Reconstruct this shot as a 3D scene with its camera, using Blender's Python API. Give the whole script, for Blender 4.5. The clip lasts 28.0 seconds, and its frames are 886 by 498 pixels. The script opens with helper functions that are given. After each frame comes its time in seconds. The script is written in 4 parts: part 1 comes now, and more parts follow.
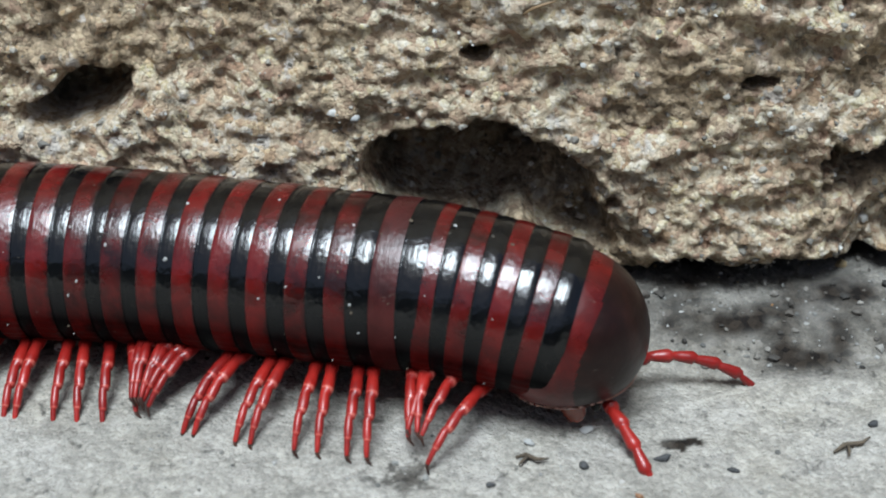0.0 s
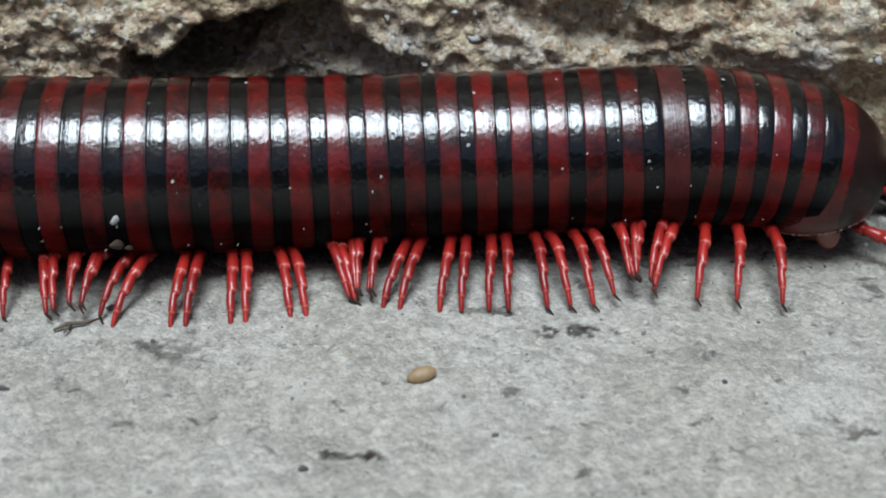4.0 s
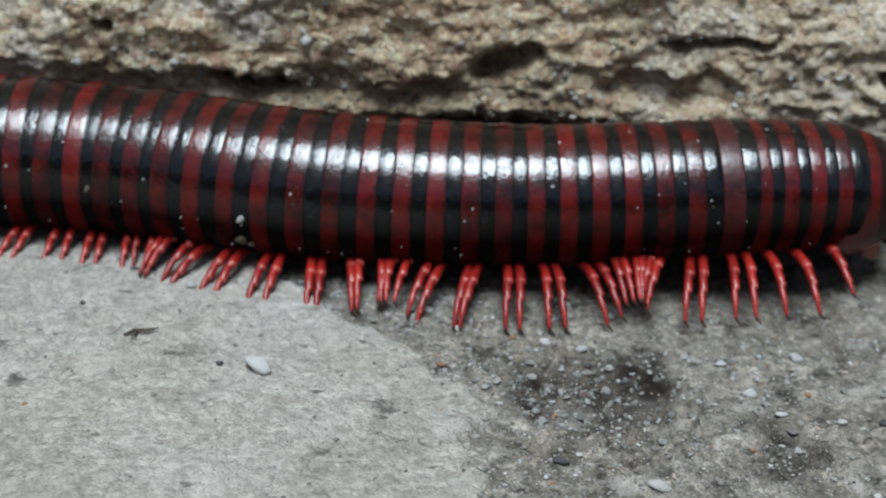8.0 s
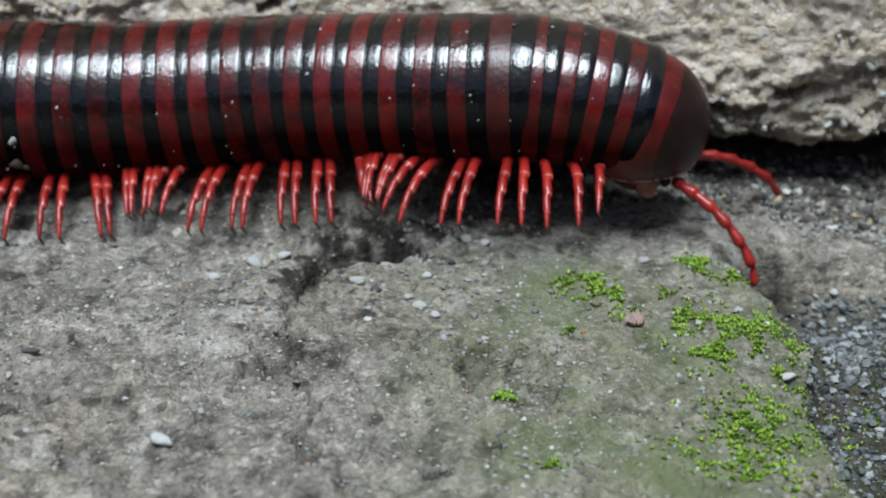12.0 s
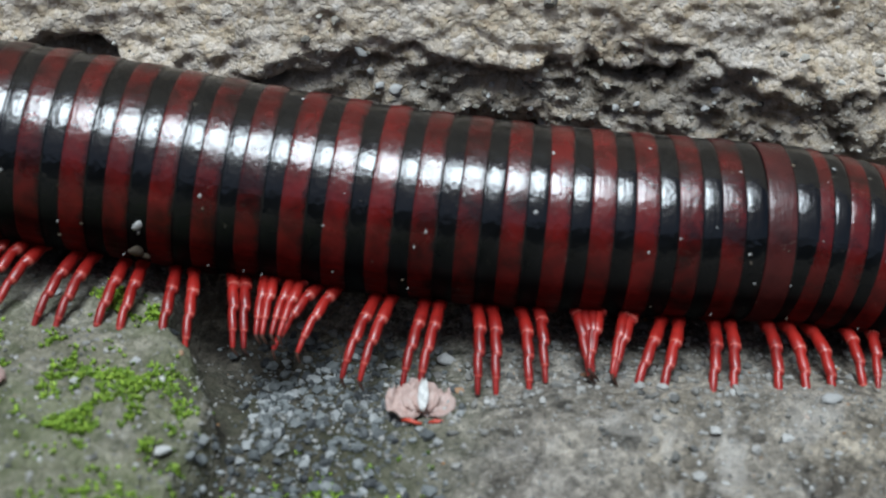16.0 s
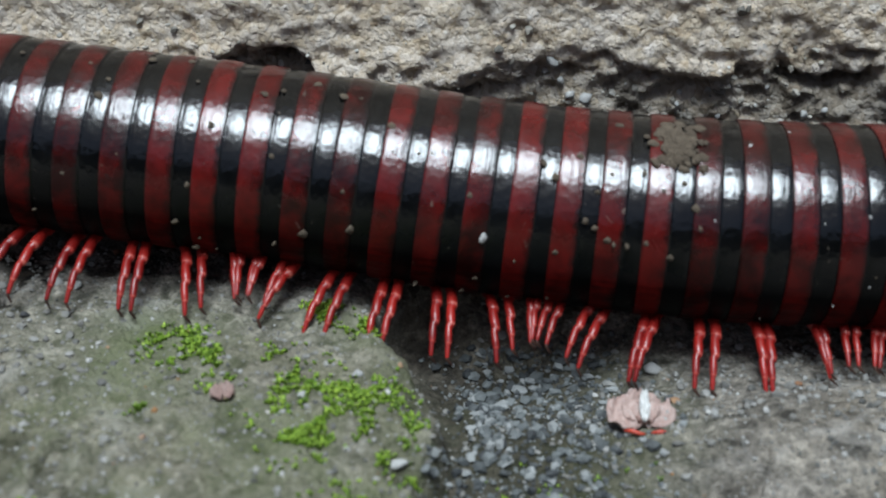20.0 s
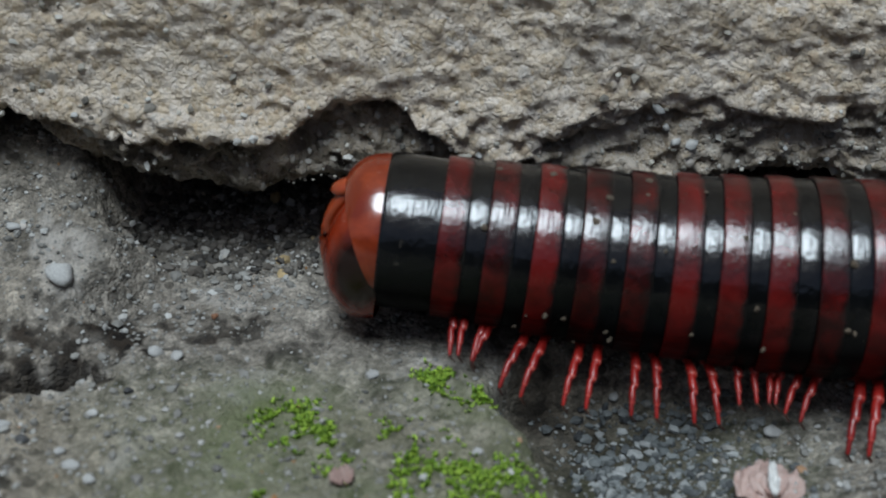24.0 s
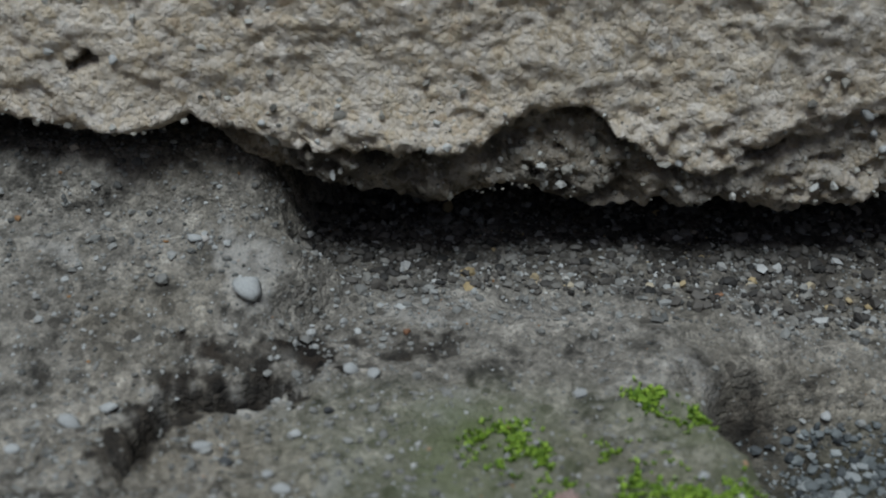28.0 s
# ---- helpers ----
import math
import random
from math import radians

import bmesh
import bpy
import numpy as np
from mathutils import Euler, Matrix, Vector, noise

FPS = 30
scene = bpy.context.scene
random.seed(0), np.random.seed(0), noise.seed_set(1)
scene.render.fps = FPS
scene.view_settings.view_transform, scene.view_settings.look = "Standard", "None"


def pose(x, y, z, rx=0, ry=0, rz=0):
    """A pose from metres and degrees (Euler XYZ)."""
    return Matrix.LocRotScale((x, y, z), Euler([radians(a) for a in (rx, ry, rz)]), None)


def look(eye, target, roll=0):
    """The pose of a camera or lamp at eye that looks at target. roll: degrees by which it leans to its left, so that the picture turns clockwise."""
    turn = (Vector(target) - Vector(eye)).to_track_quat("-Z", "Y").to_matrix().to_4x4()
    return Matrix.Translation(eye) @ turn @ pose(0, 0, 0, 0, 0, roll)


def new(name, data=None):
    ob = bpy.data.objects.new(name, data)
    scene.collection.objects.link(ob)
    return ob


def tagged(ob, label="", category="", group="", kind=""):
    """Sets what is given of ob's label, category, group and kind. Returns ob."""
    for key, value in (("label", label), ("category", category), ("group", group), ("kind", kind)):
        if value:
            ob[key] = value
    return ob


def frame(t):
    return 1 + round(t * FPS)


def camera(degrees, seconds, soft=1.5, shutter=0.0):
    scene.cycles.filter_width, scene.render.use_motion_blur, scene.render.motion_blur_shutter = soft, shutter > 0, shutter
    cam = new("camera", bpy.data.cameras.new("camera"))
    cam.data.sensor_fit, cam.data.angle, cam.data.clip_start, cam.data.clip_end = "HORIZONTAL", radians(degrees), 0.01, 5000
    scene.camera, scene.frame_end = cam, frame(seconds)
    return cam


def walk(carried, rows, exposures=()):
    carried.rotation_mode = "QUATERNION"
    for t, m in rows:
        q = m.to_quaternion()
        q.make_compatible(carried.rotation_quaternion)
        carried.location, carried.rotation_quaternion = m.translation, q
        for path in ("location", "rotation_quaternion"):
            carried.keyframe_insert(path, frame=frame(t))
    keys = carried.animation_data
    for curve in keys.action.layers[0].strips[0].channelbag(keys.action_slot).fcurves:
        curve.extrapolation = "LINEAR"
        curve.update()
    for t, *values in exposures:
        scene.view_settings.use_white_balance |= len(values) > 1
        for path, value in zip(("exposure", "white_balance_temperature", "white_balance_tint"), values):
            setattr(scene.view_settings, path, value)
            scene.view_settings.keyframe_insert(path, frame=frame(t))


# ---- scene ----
CM = 0.01
cam = camera(34.0, 28.0, soft=1.9)
cam.data.dof.use_dof = True
cam.data.dof.focus_distance = 0.096
cam.data.dof.aperture_fstop = 50
PATH = [
    (0, (-0.01754, -0.08752, 0.05610), (-0.01749, -0.00111, 0.00578), 0.29),
    (0.5, (-0.01672, -0.09197, 0.05197), (-0.01389, -0.00440, 0.00377), 1.30),
    (1, (-0.00728, -0.09182, 0.04846), (-0.00513, -0.00427, 0.00018), 0.89),
    (1.5, (-0.00614, -0.09007, 0.04956), (-0.00196, -0.00290, 0.00073), 1.31),
    (2, (-0.00475, -0.08818, 0.05285), (0.00051, -0.00170, 0.00292), 1.69),
    (2.5, (0.00118, -0.08886, 0.05290), (0.00529, -0.00164, 0.00416), 1.25),
    (3, (0.01008, -0.09122, 0.05372), (0.01361, -0.00404, 0.00487), 1.43),
    (3.5, (0.02532, -0.09360, 0.05374), (0.02356, -0.00708, 0.00364), -0.36),
    (4, (0.03159, -0.09529, 0.05052), (0.03192, -0.00785, 0.00200), 1.12),
    (4.5, (0.04061, -0.09718, 0.04702), (0.04054, -0.00854, 0.00072), 1.69),
    (6.5, (0.06647, -0.10258, 0.05099), (0.06794, -0.01419, 0.00426), 1.81),
    (7, (0.07151, -0.10752, 0.05451), (0.07358, -0.01939, 0.00728), 2.21),
    (7.5, (0.07712, -0.11162, 0.05801), (0.08054, -0.02371, 0.01045), 3.18),
    (8, (0.09067, -0.11555, 0.05586), (0.09268, -0.02645, 0.01050), 2.83),
    (8.5, (0.09873, -0.11736, 0.06027), (0.10314, -0.02920, 0.01328), 3.70),
    (9, (0.10988, -0.11854, 0.06133), (0.11384, -0.03060, 0.01389), 3.36),
    (9.5, (0.11996, -0.11855, 0.06135), (0.12505, -0.03121, 0.01292), 3.52),
    (10, (0.13502, -0.11754, 0.05819), (0.13793, -0.02978, 0.01035), 2.56),
    (10.5, (0.14519, -0.11298, 0.05731), (0.14672, -0.02551, 0.00887), 2.09),
    (11, (0.14928, -0.10808, 0.05856), (0.15095, -0.02099, 0.00944), 2.05),
    (11.5, (0.15281, -0.11027, 0.05415), (0.15534, -0.02207, 0.00709), 2.79),
    (12, (0.16748, -0.11265, 0.04970), (0.16454, -0.02399, 0.00354), 1.17),
    (12.5, (0.17855, -0.10994, 0.04704), (0.17360, -0.02125, 0.00112), 0.74),
    (13, (0.18649, -0.10307, 0.04662), (0.18381, -0.01497, -0.00062), 0.93),
    (13.5, (0.19091, -0.09542, 0.04656), (0.18983, -0.00769, -0.00143), 1.29),
    (15.5, (0.20049, -0.09335, 0.04739), (0.20384, -0.00705, -0.00302), 3.01),
    (16, (0.19968, -0.09250, 0.04766), (0.20332, -0.00623, -0.00278), 2.97),
    (16.5, (0.19792, -0.09199, 0.04828), (0.20122, -0.00543, -0.00168), 2.59),
    (17, (0.19307, -0.09205, 0.04902), (0.19683, -0.00557, -0.00105), 2.87),
    (17.5, (0.19026, -0.09266, 0.04899), (0.19316, -0.00635, -0.00143), 2.66),
    (18, (0.18822, -0.09263, 0.04876), (0.19111, -0.00638, -0.00176), 2.49),
    (18.5, (0.18882, -0.09237, 0.04934), (0.19047, -0.00644, -0.00180), 1.93),
    (19, (0.18827, -0.09225, 0.04868), (0.19067, -0.00607, -0.00198), 2.02),
    (19.5, (0.18799, -0.09205, 0.04822), (0.19049, -0.00570, -0.00215), 1.95),
    (20, (0.18815, -0.09199, 0.04791), (0.19044, -0.00577, -0.00270), 1.95),
    (20.5, (0.18858, -0.09071, 0.04853), (0.19057, -0.00479, -0.00260), 1.70),
    (21, (0.18721, -0.08967, 0.04888), (0.18942, -0.00353, -0.00187), 1.59),
    (21.5, (0.18621, -0.08992, 0.04891), (0.18821, -0.00379, -0.00186), 1.56),
    (23.5, (0.18402, -0.08684, 0.05212), (0.18547, -0.00215, -0.00103), 0.65),
    (24, (0.18187, -0.08586, 0.05234), (0.18370, -0.00151, -0.00135), 0.79),
    (24.5, (0.18074, -0.08590, 0.05120), (0.18256, -0.00109, -0.00176), 0.81),
    (25, (0.17967, -0.08565, 0.05057), (0.18117, -0.00080, -0.00234), 0.65),
    (25.5, (0.17790, -0.08532, 0.05085), (0.17940, -0.00068, -0.00239), 0.72),
    (26, (0.17714, -0.08491, 0.05080), (0.17792, -0.00026, -0.00244), 0.39),
    (26.5, (0.17545, -0.08421, 0.05086), (0.17651, 0.00017, -0.00279), 0.67),
    (27, (0.17332, -0.08307, 0.05033), (0.17492, 0.00139, -0.00318), 0.92),
    (27.5, (0.17097, -0.08187, 0.05055), (0.17303, 0.00234, -0.00334), 1.10),
    (28, (0.17190, -0.08235, 0.05086), (0.17131, 0.00207, -0.00274), -0.14),
]
# seconds, stops: the camera of the clip darkens its picture on the way
EXPOSURES = [(0, 0.29), (3, 0.14), (4.5, 0.07), (6.5, 0.03), (8, -0.02), (9, -0.07), (10.3, 0.22), (13, 0.1), (15.5, 0.06), (17, -0.03), (19, 0.02), (20, -0.02), (21.3, -0.26), (24, -0.46), (26, -0.58), (28, -0.71)]
walk(cam, [(t, look(eye, target, roll)) for t, eye, target, roll in PATH], EXPOSURES)

# ---- world and sun ----
world = bpy.data.worlds.new("overcast_sky")
scene.world = world
world.use_nodes = True
wn = world.node_tree.nodes
sky = wn.new("ShaderNodeTexSky")
sky.sky_type = "NISHITA"
sky.sun_disc = False
sky.sun_elevation = radians(73.2)
sky.sun_rotation = radians(200)
sky.dust_density = 3.0
wn["Background"].inputs["Strength"].default_value = 0.065
world.node_tree.links.new(sky.outputs[0], wn["Background"].inputs["Color"])

sun = new("sun", bpy.data.lights.new("sun", "SUN"))
sun.data.energy = 4.7
sun.data.angle = radians(28)
sun.data.color = (0.81, 0.95, 1.05)
sun.matrix_world = look((-0.07, -0.295, 1.0), (0, 0, 0))


# ---- node helpers ----
def material(name):
    m = bpy.data.materials.new(name)
    m.use_nodes = True
    t = m.node_tree
    return m, t, t.nodes["Principled BSDF"]


def node(t, kind, **values):
    n = t.nodes.new(kind)
    for key, value in values.items():
        n.inputs[key].default_value = value
    return n


def coords(t):
    return t.nodes.new("ShaderNodeTexCoord").outputs["Object"]


def grain(t, where, scale, detail=6.0, rough=0.6, distortion=0.0):
    n = node(t, "ShaderNodeTexNoise", Scale=scale, Detail=detail, Roughness=rough, Distortion=distortion)
    t.links.new(where, n.inputs["Vector"])
    return n.outputs["Fac"]


def ramp(t, fac, stops):
    n = t.nodes.new("ShaderNodeValToRGB")
    e = n.color_ramp.elements
    while len(e) < len(stops):
        e.new(0.5)
    for el, (p, c) in zip(e, stops):
        el.position = p
        el.color = (*c, 1) if len(c) == 3 else c
    t.links.new(fac, n.inputs["Fac"])
    return n.outputs["Color"]


def grey(v):
    return (v, v, v)


def mix(t, fac, a, b, how="MIX"):
    n = t.nodes.new("ShaderNodeMix")
    n.data_type = "RGBA"
    n.blend_type = how
    for socket, value in ((n.inputs[0], fac), (n.inputs[6], a), (n.inputs[7], b)):
        if isinstance(value, bpy.types.NodeSocket):
            t.links.new(value, socket)
        elif isinstance(value, (int, float)):
            socket.default_value = value
        else:
            socket.default_value = (*value, 1)
    return n.outputs[2]


def cells(t, where, scale, jitter=1.0):
    """A random value for each grain of a granular surface."""
    n = node(t, "ShaderNodeTexVoronoi", Scale=scale, Randomness=jitter)
    t.links.new(where, n.inputs["Vector"])
    s = t.nodes.new("ShaderNodeSeparateColor")
    t.links.new(n.outputs["Color"], s.inputs[0])
    return s.outputs[0], n.outputs["Distance"]


def attribute(t, name):
    n = t.nodes.new("ShaderNodeAttribute")
    n.attribute_name = name
    return n.outputs["Fac"]


def bump(t, bsdf, height, strength, distance):
    n = node(t, "ShaderNodeBump", Strength=strength, Distance=distance)
    t.links.new(height, n.inputs["Height"])
    t.links.new(n.outputs[0], bsdf.inputs["Normal"])


def maths(t, op, a, b):
    n = t.nodes.new("ShaderNodeMath")
    n.operation = op
    for k, v in enumerate((a, b)):
        if isinstance(v, bpy.types.NodeSocket):
            t.links.new(v, n.inputs[k])
        else:
            n.inputs[k].default_value = v
    return n.outputs[0]


# ---- materials ----
def stone_wall():
    m, t, b = material("weathered_stone")
    p = coords(t)
    base = ramp(t, grain(t, p, 85, 6, 0.65), [(0.30, (0.35, 0.265, 0.165)), (0.5, (0.62, 0.52, 0.385)), (0.72, (0.75, 0.67, 0.55))])
    grey_c = ramp(t, grain(t, p, 110, 6, 0.65), [(0.30, (0.62, 0.545, 0.445)), (0.5, (0.73, 0.66, 0.555)), (0.72, (0.80, 0.74, 0.645))])
    base = mix(t, attribute(t, "pale"), base, grey_c)
    base = mix(t, maths(t, "MULTIPLY", attribute(t, "tan"), 0.55), base, ramp(t, grain(t, p, 140, 5, 0.6), [(0.3, (0.50, 0.38, 0.24)), (0.7, (0.74, 0.62, 0.44))]))
    lichen = ramp(t, grain(t, p, 60, 5, 0.6, 0.6), [(0.54, grey(0)), (0.68, grey(0.85))])
    c = mix(t, lichen, base, (0.64, 0.615, 0.57))
    one, far1 = cells(t, p, 1500)
    two, far2 = cells(t, p, 3400)
    c = mix(t, maths(t, "SUBTRACT", 0.85, maths(t, "MULTIPLY", attribute(t, "pale"), 0.35)), c, ramp(t, one, [(0.0, grey(0.24)), (0.35, grey(0.45)), (0.7, grey(0.55)), (1.0, grey(0.80))]), "OVERLAY")
    c = mix(t, maths(t, "SUBTRACT", 0.7, maths(t, "MULTIPLY", attribute(t, "pale"), 0.25)), c, ramp(t, two, [(0.0, grey(0.28)), (0.5, grey(0.5)), (1.0, grey(0.74))]), "OVERLAY")
    dark = ramp(t, grain(t, p, 430, 5, 0.7, 0.5), [(0.58, grey(0)), (0.68, grey(0.72))])
    dark = maths(t, "MULTIPLY", dark, maths(t, "SUBTRACT", 1.0, maths(t, "MULTIPLY", attribute(t, "pale"), 0.68)))
    c = mix(t, dark, c, (0.085, 0.08, 0.07))
    white = ramp(t, grain(t, p, 520, 4, 0.6), [(0.62, grey(0)), (0.68, grey(0.8))])
    c = mix(t, white, c, (0.70, 0.69, 0.66))
    # dark brown painted in as shade and dirt: holes, recess, underside
    c = mix(t, attribute(t, "dirt_and_shade"), c, mix(t, one, (0.05, 0.045, 0.038), (0.26, 0.245, 0.21)))
    c = mix(t, 1.0, c, (0.915, 0.85, 0.80), "MULTIPLY")
    t.links.new(c, b.inputs["Base Color"])
    b.inputs["Roughness"].default_value = 0.9
    b.inputs["Specular IOR Level"].default_value = 0.2
    h = maths(t, "ADD", grain(t, p, 650, 6, 0.75), maths(t, "MULTIPLY", far1, -0.26))
    h = maths(t, "ADD", h, maths(t, "MULTIPLY", far2, -0.14))
    h = maths(t, "ADD", h, maths(t, "MULTIPLY", one, 0.10))
    bump(t, b, h, 1.0, 0.0012)
    return m


def concrete_ground():
    m, t, b = material("gritty_concrete")
    p = coords(t)
    grit_c = ramp(t, grain(t, p, 150, 6, 0.68), [(0.28, (0.14, 0.13, 0.115)), (0.5, (0.26, 0.25, 0.225)), (0.75, (0.40, 0.385, 0.355))])
    pale_c = ramp(t, grain(t, p, 70, 8, 0.68, 0.5), [(0.28, (0.33, 0.33, 0.305)), (0.5, (0.44, 0.44, 0.415)), (0.72, (0.55, 0.555, 0.54))])
    slab = attribute(t, "slab")
    c = mix(t, slab, grit_c, pale_c)
    brown = ramp(t, grain(t, p, 55, 5, 0.6), [(0.50, grey(0)), (0.72, grey(0.55))])
    c = mix(t, brown, c, mix(t, slab, (0.27, 0.24, 0.18), (0.42, 0.40, 0.33)))
    one, far1 = cells(t, p, 1700)
    two, far2 = cells(t, p, 4200)
    k1 = ramp(t, one, [(0.0, grey(0.22)), (0.35, grey(0.46)), (0.7, grey(0.54)), (1.0, grey(0.82))])
    c = mix(t, maths(t, "SUBTRACT", 0.55, maths(t, "MULTIPLY", slab, 0.3)), c, k1, "OVERLAY")
    c = mix(t, maths(t, "SUBTRACT", 0.6, maths(t, "MULTIPLY", slab, 0.22)), c, ramp(t, two, [(0.0, grey(0.30)), (0.5, grey(0.5)), (1.0, grey(0.72))]), "OVERLAY")
    c = mix(t, maths(t, "SUBTRACT", 0.8, maths(t, "MULTIPLY", slab, 0.25)), c, ramp(t, grain(t, p, 750, 6, 0.75), [(0.28, grey(0.18)), (0.5, grey(0.5)), (0.72, grey(0.80))]), "OVERLAY")
    speck = ramp(t, grain(t, p, 480, 5, 0.66, 0.5), [(0.60, grey(0)), (0.68, grey(0.8))])
    c = mix(t, speck, c, (0.085, 0.085, 0.08))
    open_ = maths(t, "SUBTRACT", 1.0, slab)
    lumps = ramp(t, grain(t, p, 330, 5, 0.62, 0.8), [(0.34, grey(0.14)), (0.45, grey(0.47)), (0.60, grey(0.60)), (0.70, grey(0.76))])
    c = mix(t, maths(t, "MULTIPLY", open_, 0.95), c, lumps, "OVERLAY")
    pit_one, pit_far = cells(t, p, 620)
    pits = maths(t, "MULTIPLY", open_, maths(t, "MULTIPLY", maths(t, "LESS_THAN", pit_far, 0.26), maths(t, "GREATER_THAN", pit_one, 0.80)))
    c = mix(t, maths(t, "MULTIPLY", pits, 0.7), c, (0.06, 0.055, 0.048))
    chalk = ramp(t, grain(t, p, 170, 6, 0.66, 0.4), [(0.57, grey(0)), (0.68, grey(0.65))])
    c = mix(t, chalk, c, (0.60, 0.60, 0.58))
    algae = maths(t, "MULTIPLY", attribute(t, "algae"), maths(t, "ADD", grain(t, p, 220, 4, 0.6), 0.35))
    c = mix(t, algae, c, (0.16, 0.20, 0.095))
    # near-black for dirt, and for shade in the crack, well and wall-foot hollow
    c = mix(t, attribute(t, "dirt_and_shade"), c, mix(t, one, (0.008, 0.006, 0.005), (0.045, 0.036, 0.028)))
    c = mix(t, 1.0, c, (0.815, 0.757, 0.71), "MULTIPLY")
    t.links.new(c, b.inputs["Base Color"])
    b.inputs["Roughness"].default_value = 0.88
    b.inputs["Specular IOR Level"].default_value = 0.25
    h = maths(t, "ADD", grain(t, p, 800, 6, 0.72), maths(t, "MULTIPLY", far1, -0.28))
    h = maths(t, "ADD", h, maths(t, "MULTIPLY", one, 0.08))
    bump(t, b, maths(t, "ADD", h, maths(t, "MULTIPLY", far2, -0.22)), 0.85, 0.0008)
    return m


def island_stone(name, stops, rough=0.75, scale=1500):
    m, t, b = material(name)
    g = t.nodes.new("ShaderNodeNewGeometry")
    c = ramp(t, g.outputs["Random Per Island"], stops)
    p = coords(t)
    c = mix(t, 0.5, c, ramp(t, grain(t, p, scale, 4, 0.65), [(0.25, grey(0.3)), (0.75, grey(0.7))]), "OVERLAY")
    t.links.new(c, b.inputs["Base Color"])
    b.inputs["Roughness"].default_value = rough
    bump(t, b, grain(t, p, scale * 1.5, 4, 0.6), 0.4, 0.0002)
    return m


def speckled(name, low, high, rough=0.7, scale=700, coat=0.0, spread=0.2):
    m, t, b = material(name)
    p = coords(t)
    info = t.nodes.new("ShaderNodeObjectInfo")
    fac = maths(t, "ADD", grain(t, p, scale, 5, 0.65), maths(t, "MULTIPLY", maths(t, "SUBTRACT", info.outputs["Random"], 0.5), spread))
    t.links.new(ramp(t, fac, [(0.3, low), (0.7, high)]), b.inputs["Base Color"])
    b.inputs["Roughness"].default_value = rough
    b.inputs["Coat Weight"].default_value = coat
    bump(t, b, grain(t, p, scale * 2, 4, 0.6), 0.3, 0.0002)
    return m


def cuticle(name, low, high, rough, spec, scuff, fade=False, grooved=False, heart=None, dull=False):
    """Waxy shell of the animal: gloss broken by fine pits, scuffs and dust."""
    m, t, b = material(name)
    info = t.nodes.new("ShaderNodeObjectInfo")
    shift = t.nodes.new("ShaderNodeCombineXYZ")
    for k, far in enumerate((0.31, 0.17, 0.23)):
        t.links.new(maths(t, "MULTIPLY", info.outputs["Random"], far), shift.inputs[k])
    here = coords(t)
    add = t.nodes.new("ShaderNodeVectorMath")
    t.links.new(here, add.inputs[0])
    t.links.new(shift.outputs[0], add.inputs[1])
    p = add.outputs[0]
    v = grain(t, p, 420, 6, 0.65, 0.4)
    v = maths(t, "ADD", v, maths(t, "MULTIPLY", maths(t, "SUBTRACT", info.outputs["Random"], 0.5), 0.25))
    c = ramp(t, v, [(0.32, low), (0.70, high)])
    if fade:
        # the red runs out raggedly into black towards the ring's front
        split = t.nodes.new("ShaderNodeSeparateXYZ")
        t.links.new(here, split.inputs[0])
        ragged = maths(t, "MULTIPLY", maths(t, "SUBTRACT", grain(t, p, 900, 5, 0.65), 0.5), 0.0012)
        front = node(t, "ShaderNodeMapRange", **{"From Min": 0.00105, "From Max": 0.00150})
        t.links.new(maths(t, "ADD", split.outputs[0], ragged), front.inputs["Value"])
        c = mix(t, front.outputs[0], c, (0.004, 0.003, 0.003))
    if heart:
        # dark wine-red middle on the outer side of each plate
        split = t.nodes.new("ShaderNodeSeparateXYZ")
        t.links.new(here, split.inputs[0])
        gap = None
        for axis, (middle, size) in enumerate(zip(heart, (0.0022, 0.0048, 0.0031))):
            away = maths(t, "ABSOLUTE", split.outputs[1], 0.0) if axis == 1 else split.outputs[axis]
            away = maths(t, "POWER", maths(t, "ABSOLUTE", maths(t, "DIVIDE", maths(t, "SUBTRACT", away, middle), size), 0.0), 2.0)
            gap = away if gap is None else maths(t, "ADD", gap, away)
        gap = maths(t, "ADD", gap, maths(t, "MULTIPLY", maths(t, "SUBTRACT", grain(t, p, 500, 3, 0.6), 0.5), 0.3))
        c = mix(t, ramp(t, gap, [(0.35, grey(1)), (1.0, grey(0))]), c, (0.010, 0.0025, 0.002))
    dust = ramp(t, grain(t, p, 1500, 3, 0.6, 0.6), [(0.70, grey(0)), (0.78, grey(1))])
    c = mix(t, maths(t, "MULTIPLY", dust, 0.30), c, (0.30, 0.25, 0.20))
    t.links.new(c, b.inputs["Base Color"])
    r = ramp(t, grain(t, p, 520, 5, 0.65, 0.5), [(0.35, grey(rough)), (0.72, grey(rough + scuff))])
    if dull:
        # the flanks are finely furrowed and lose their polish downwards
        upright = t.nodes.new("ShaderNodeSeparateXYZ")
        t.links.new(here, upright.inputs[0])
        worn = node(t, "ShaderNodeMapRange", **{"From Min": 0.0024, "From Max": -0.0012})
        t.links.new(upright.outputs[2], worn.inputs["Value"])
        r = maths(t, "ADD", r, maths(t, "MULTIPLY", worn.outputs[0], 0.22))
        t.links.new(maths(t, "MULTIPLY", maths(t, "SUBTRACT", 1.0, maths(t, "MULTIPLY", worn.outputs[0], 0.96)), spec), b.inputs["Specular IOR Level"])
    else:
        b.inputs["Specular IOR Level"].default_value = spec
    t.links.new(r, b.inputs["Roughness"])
    pits = cells(t, p, 2600)[1]
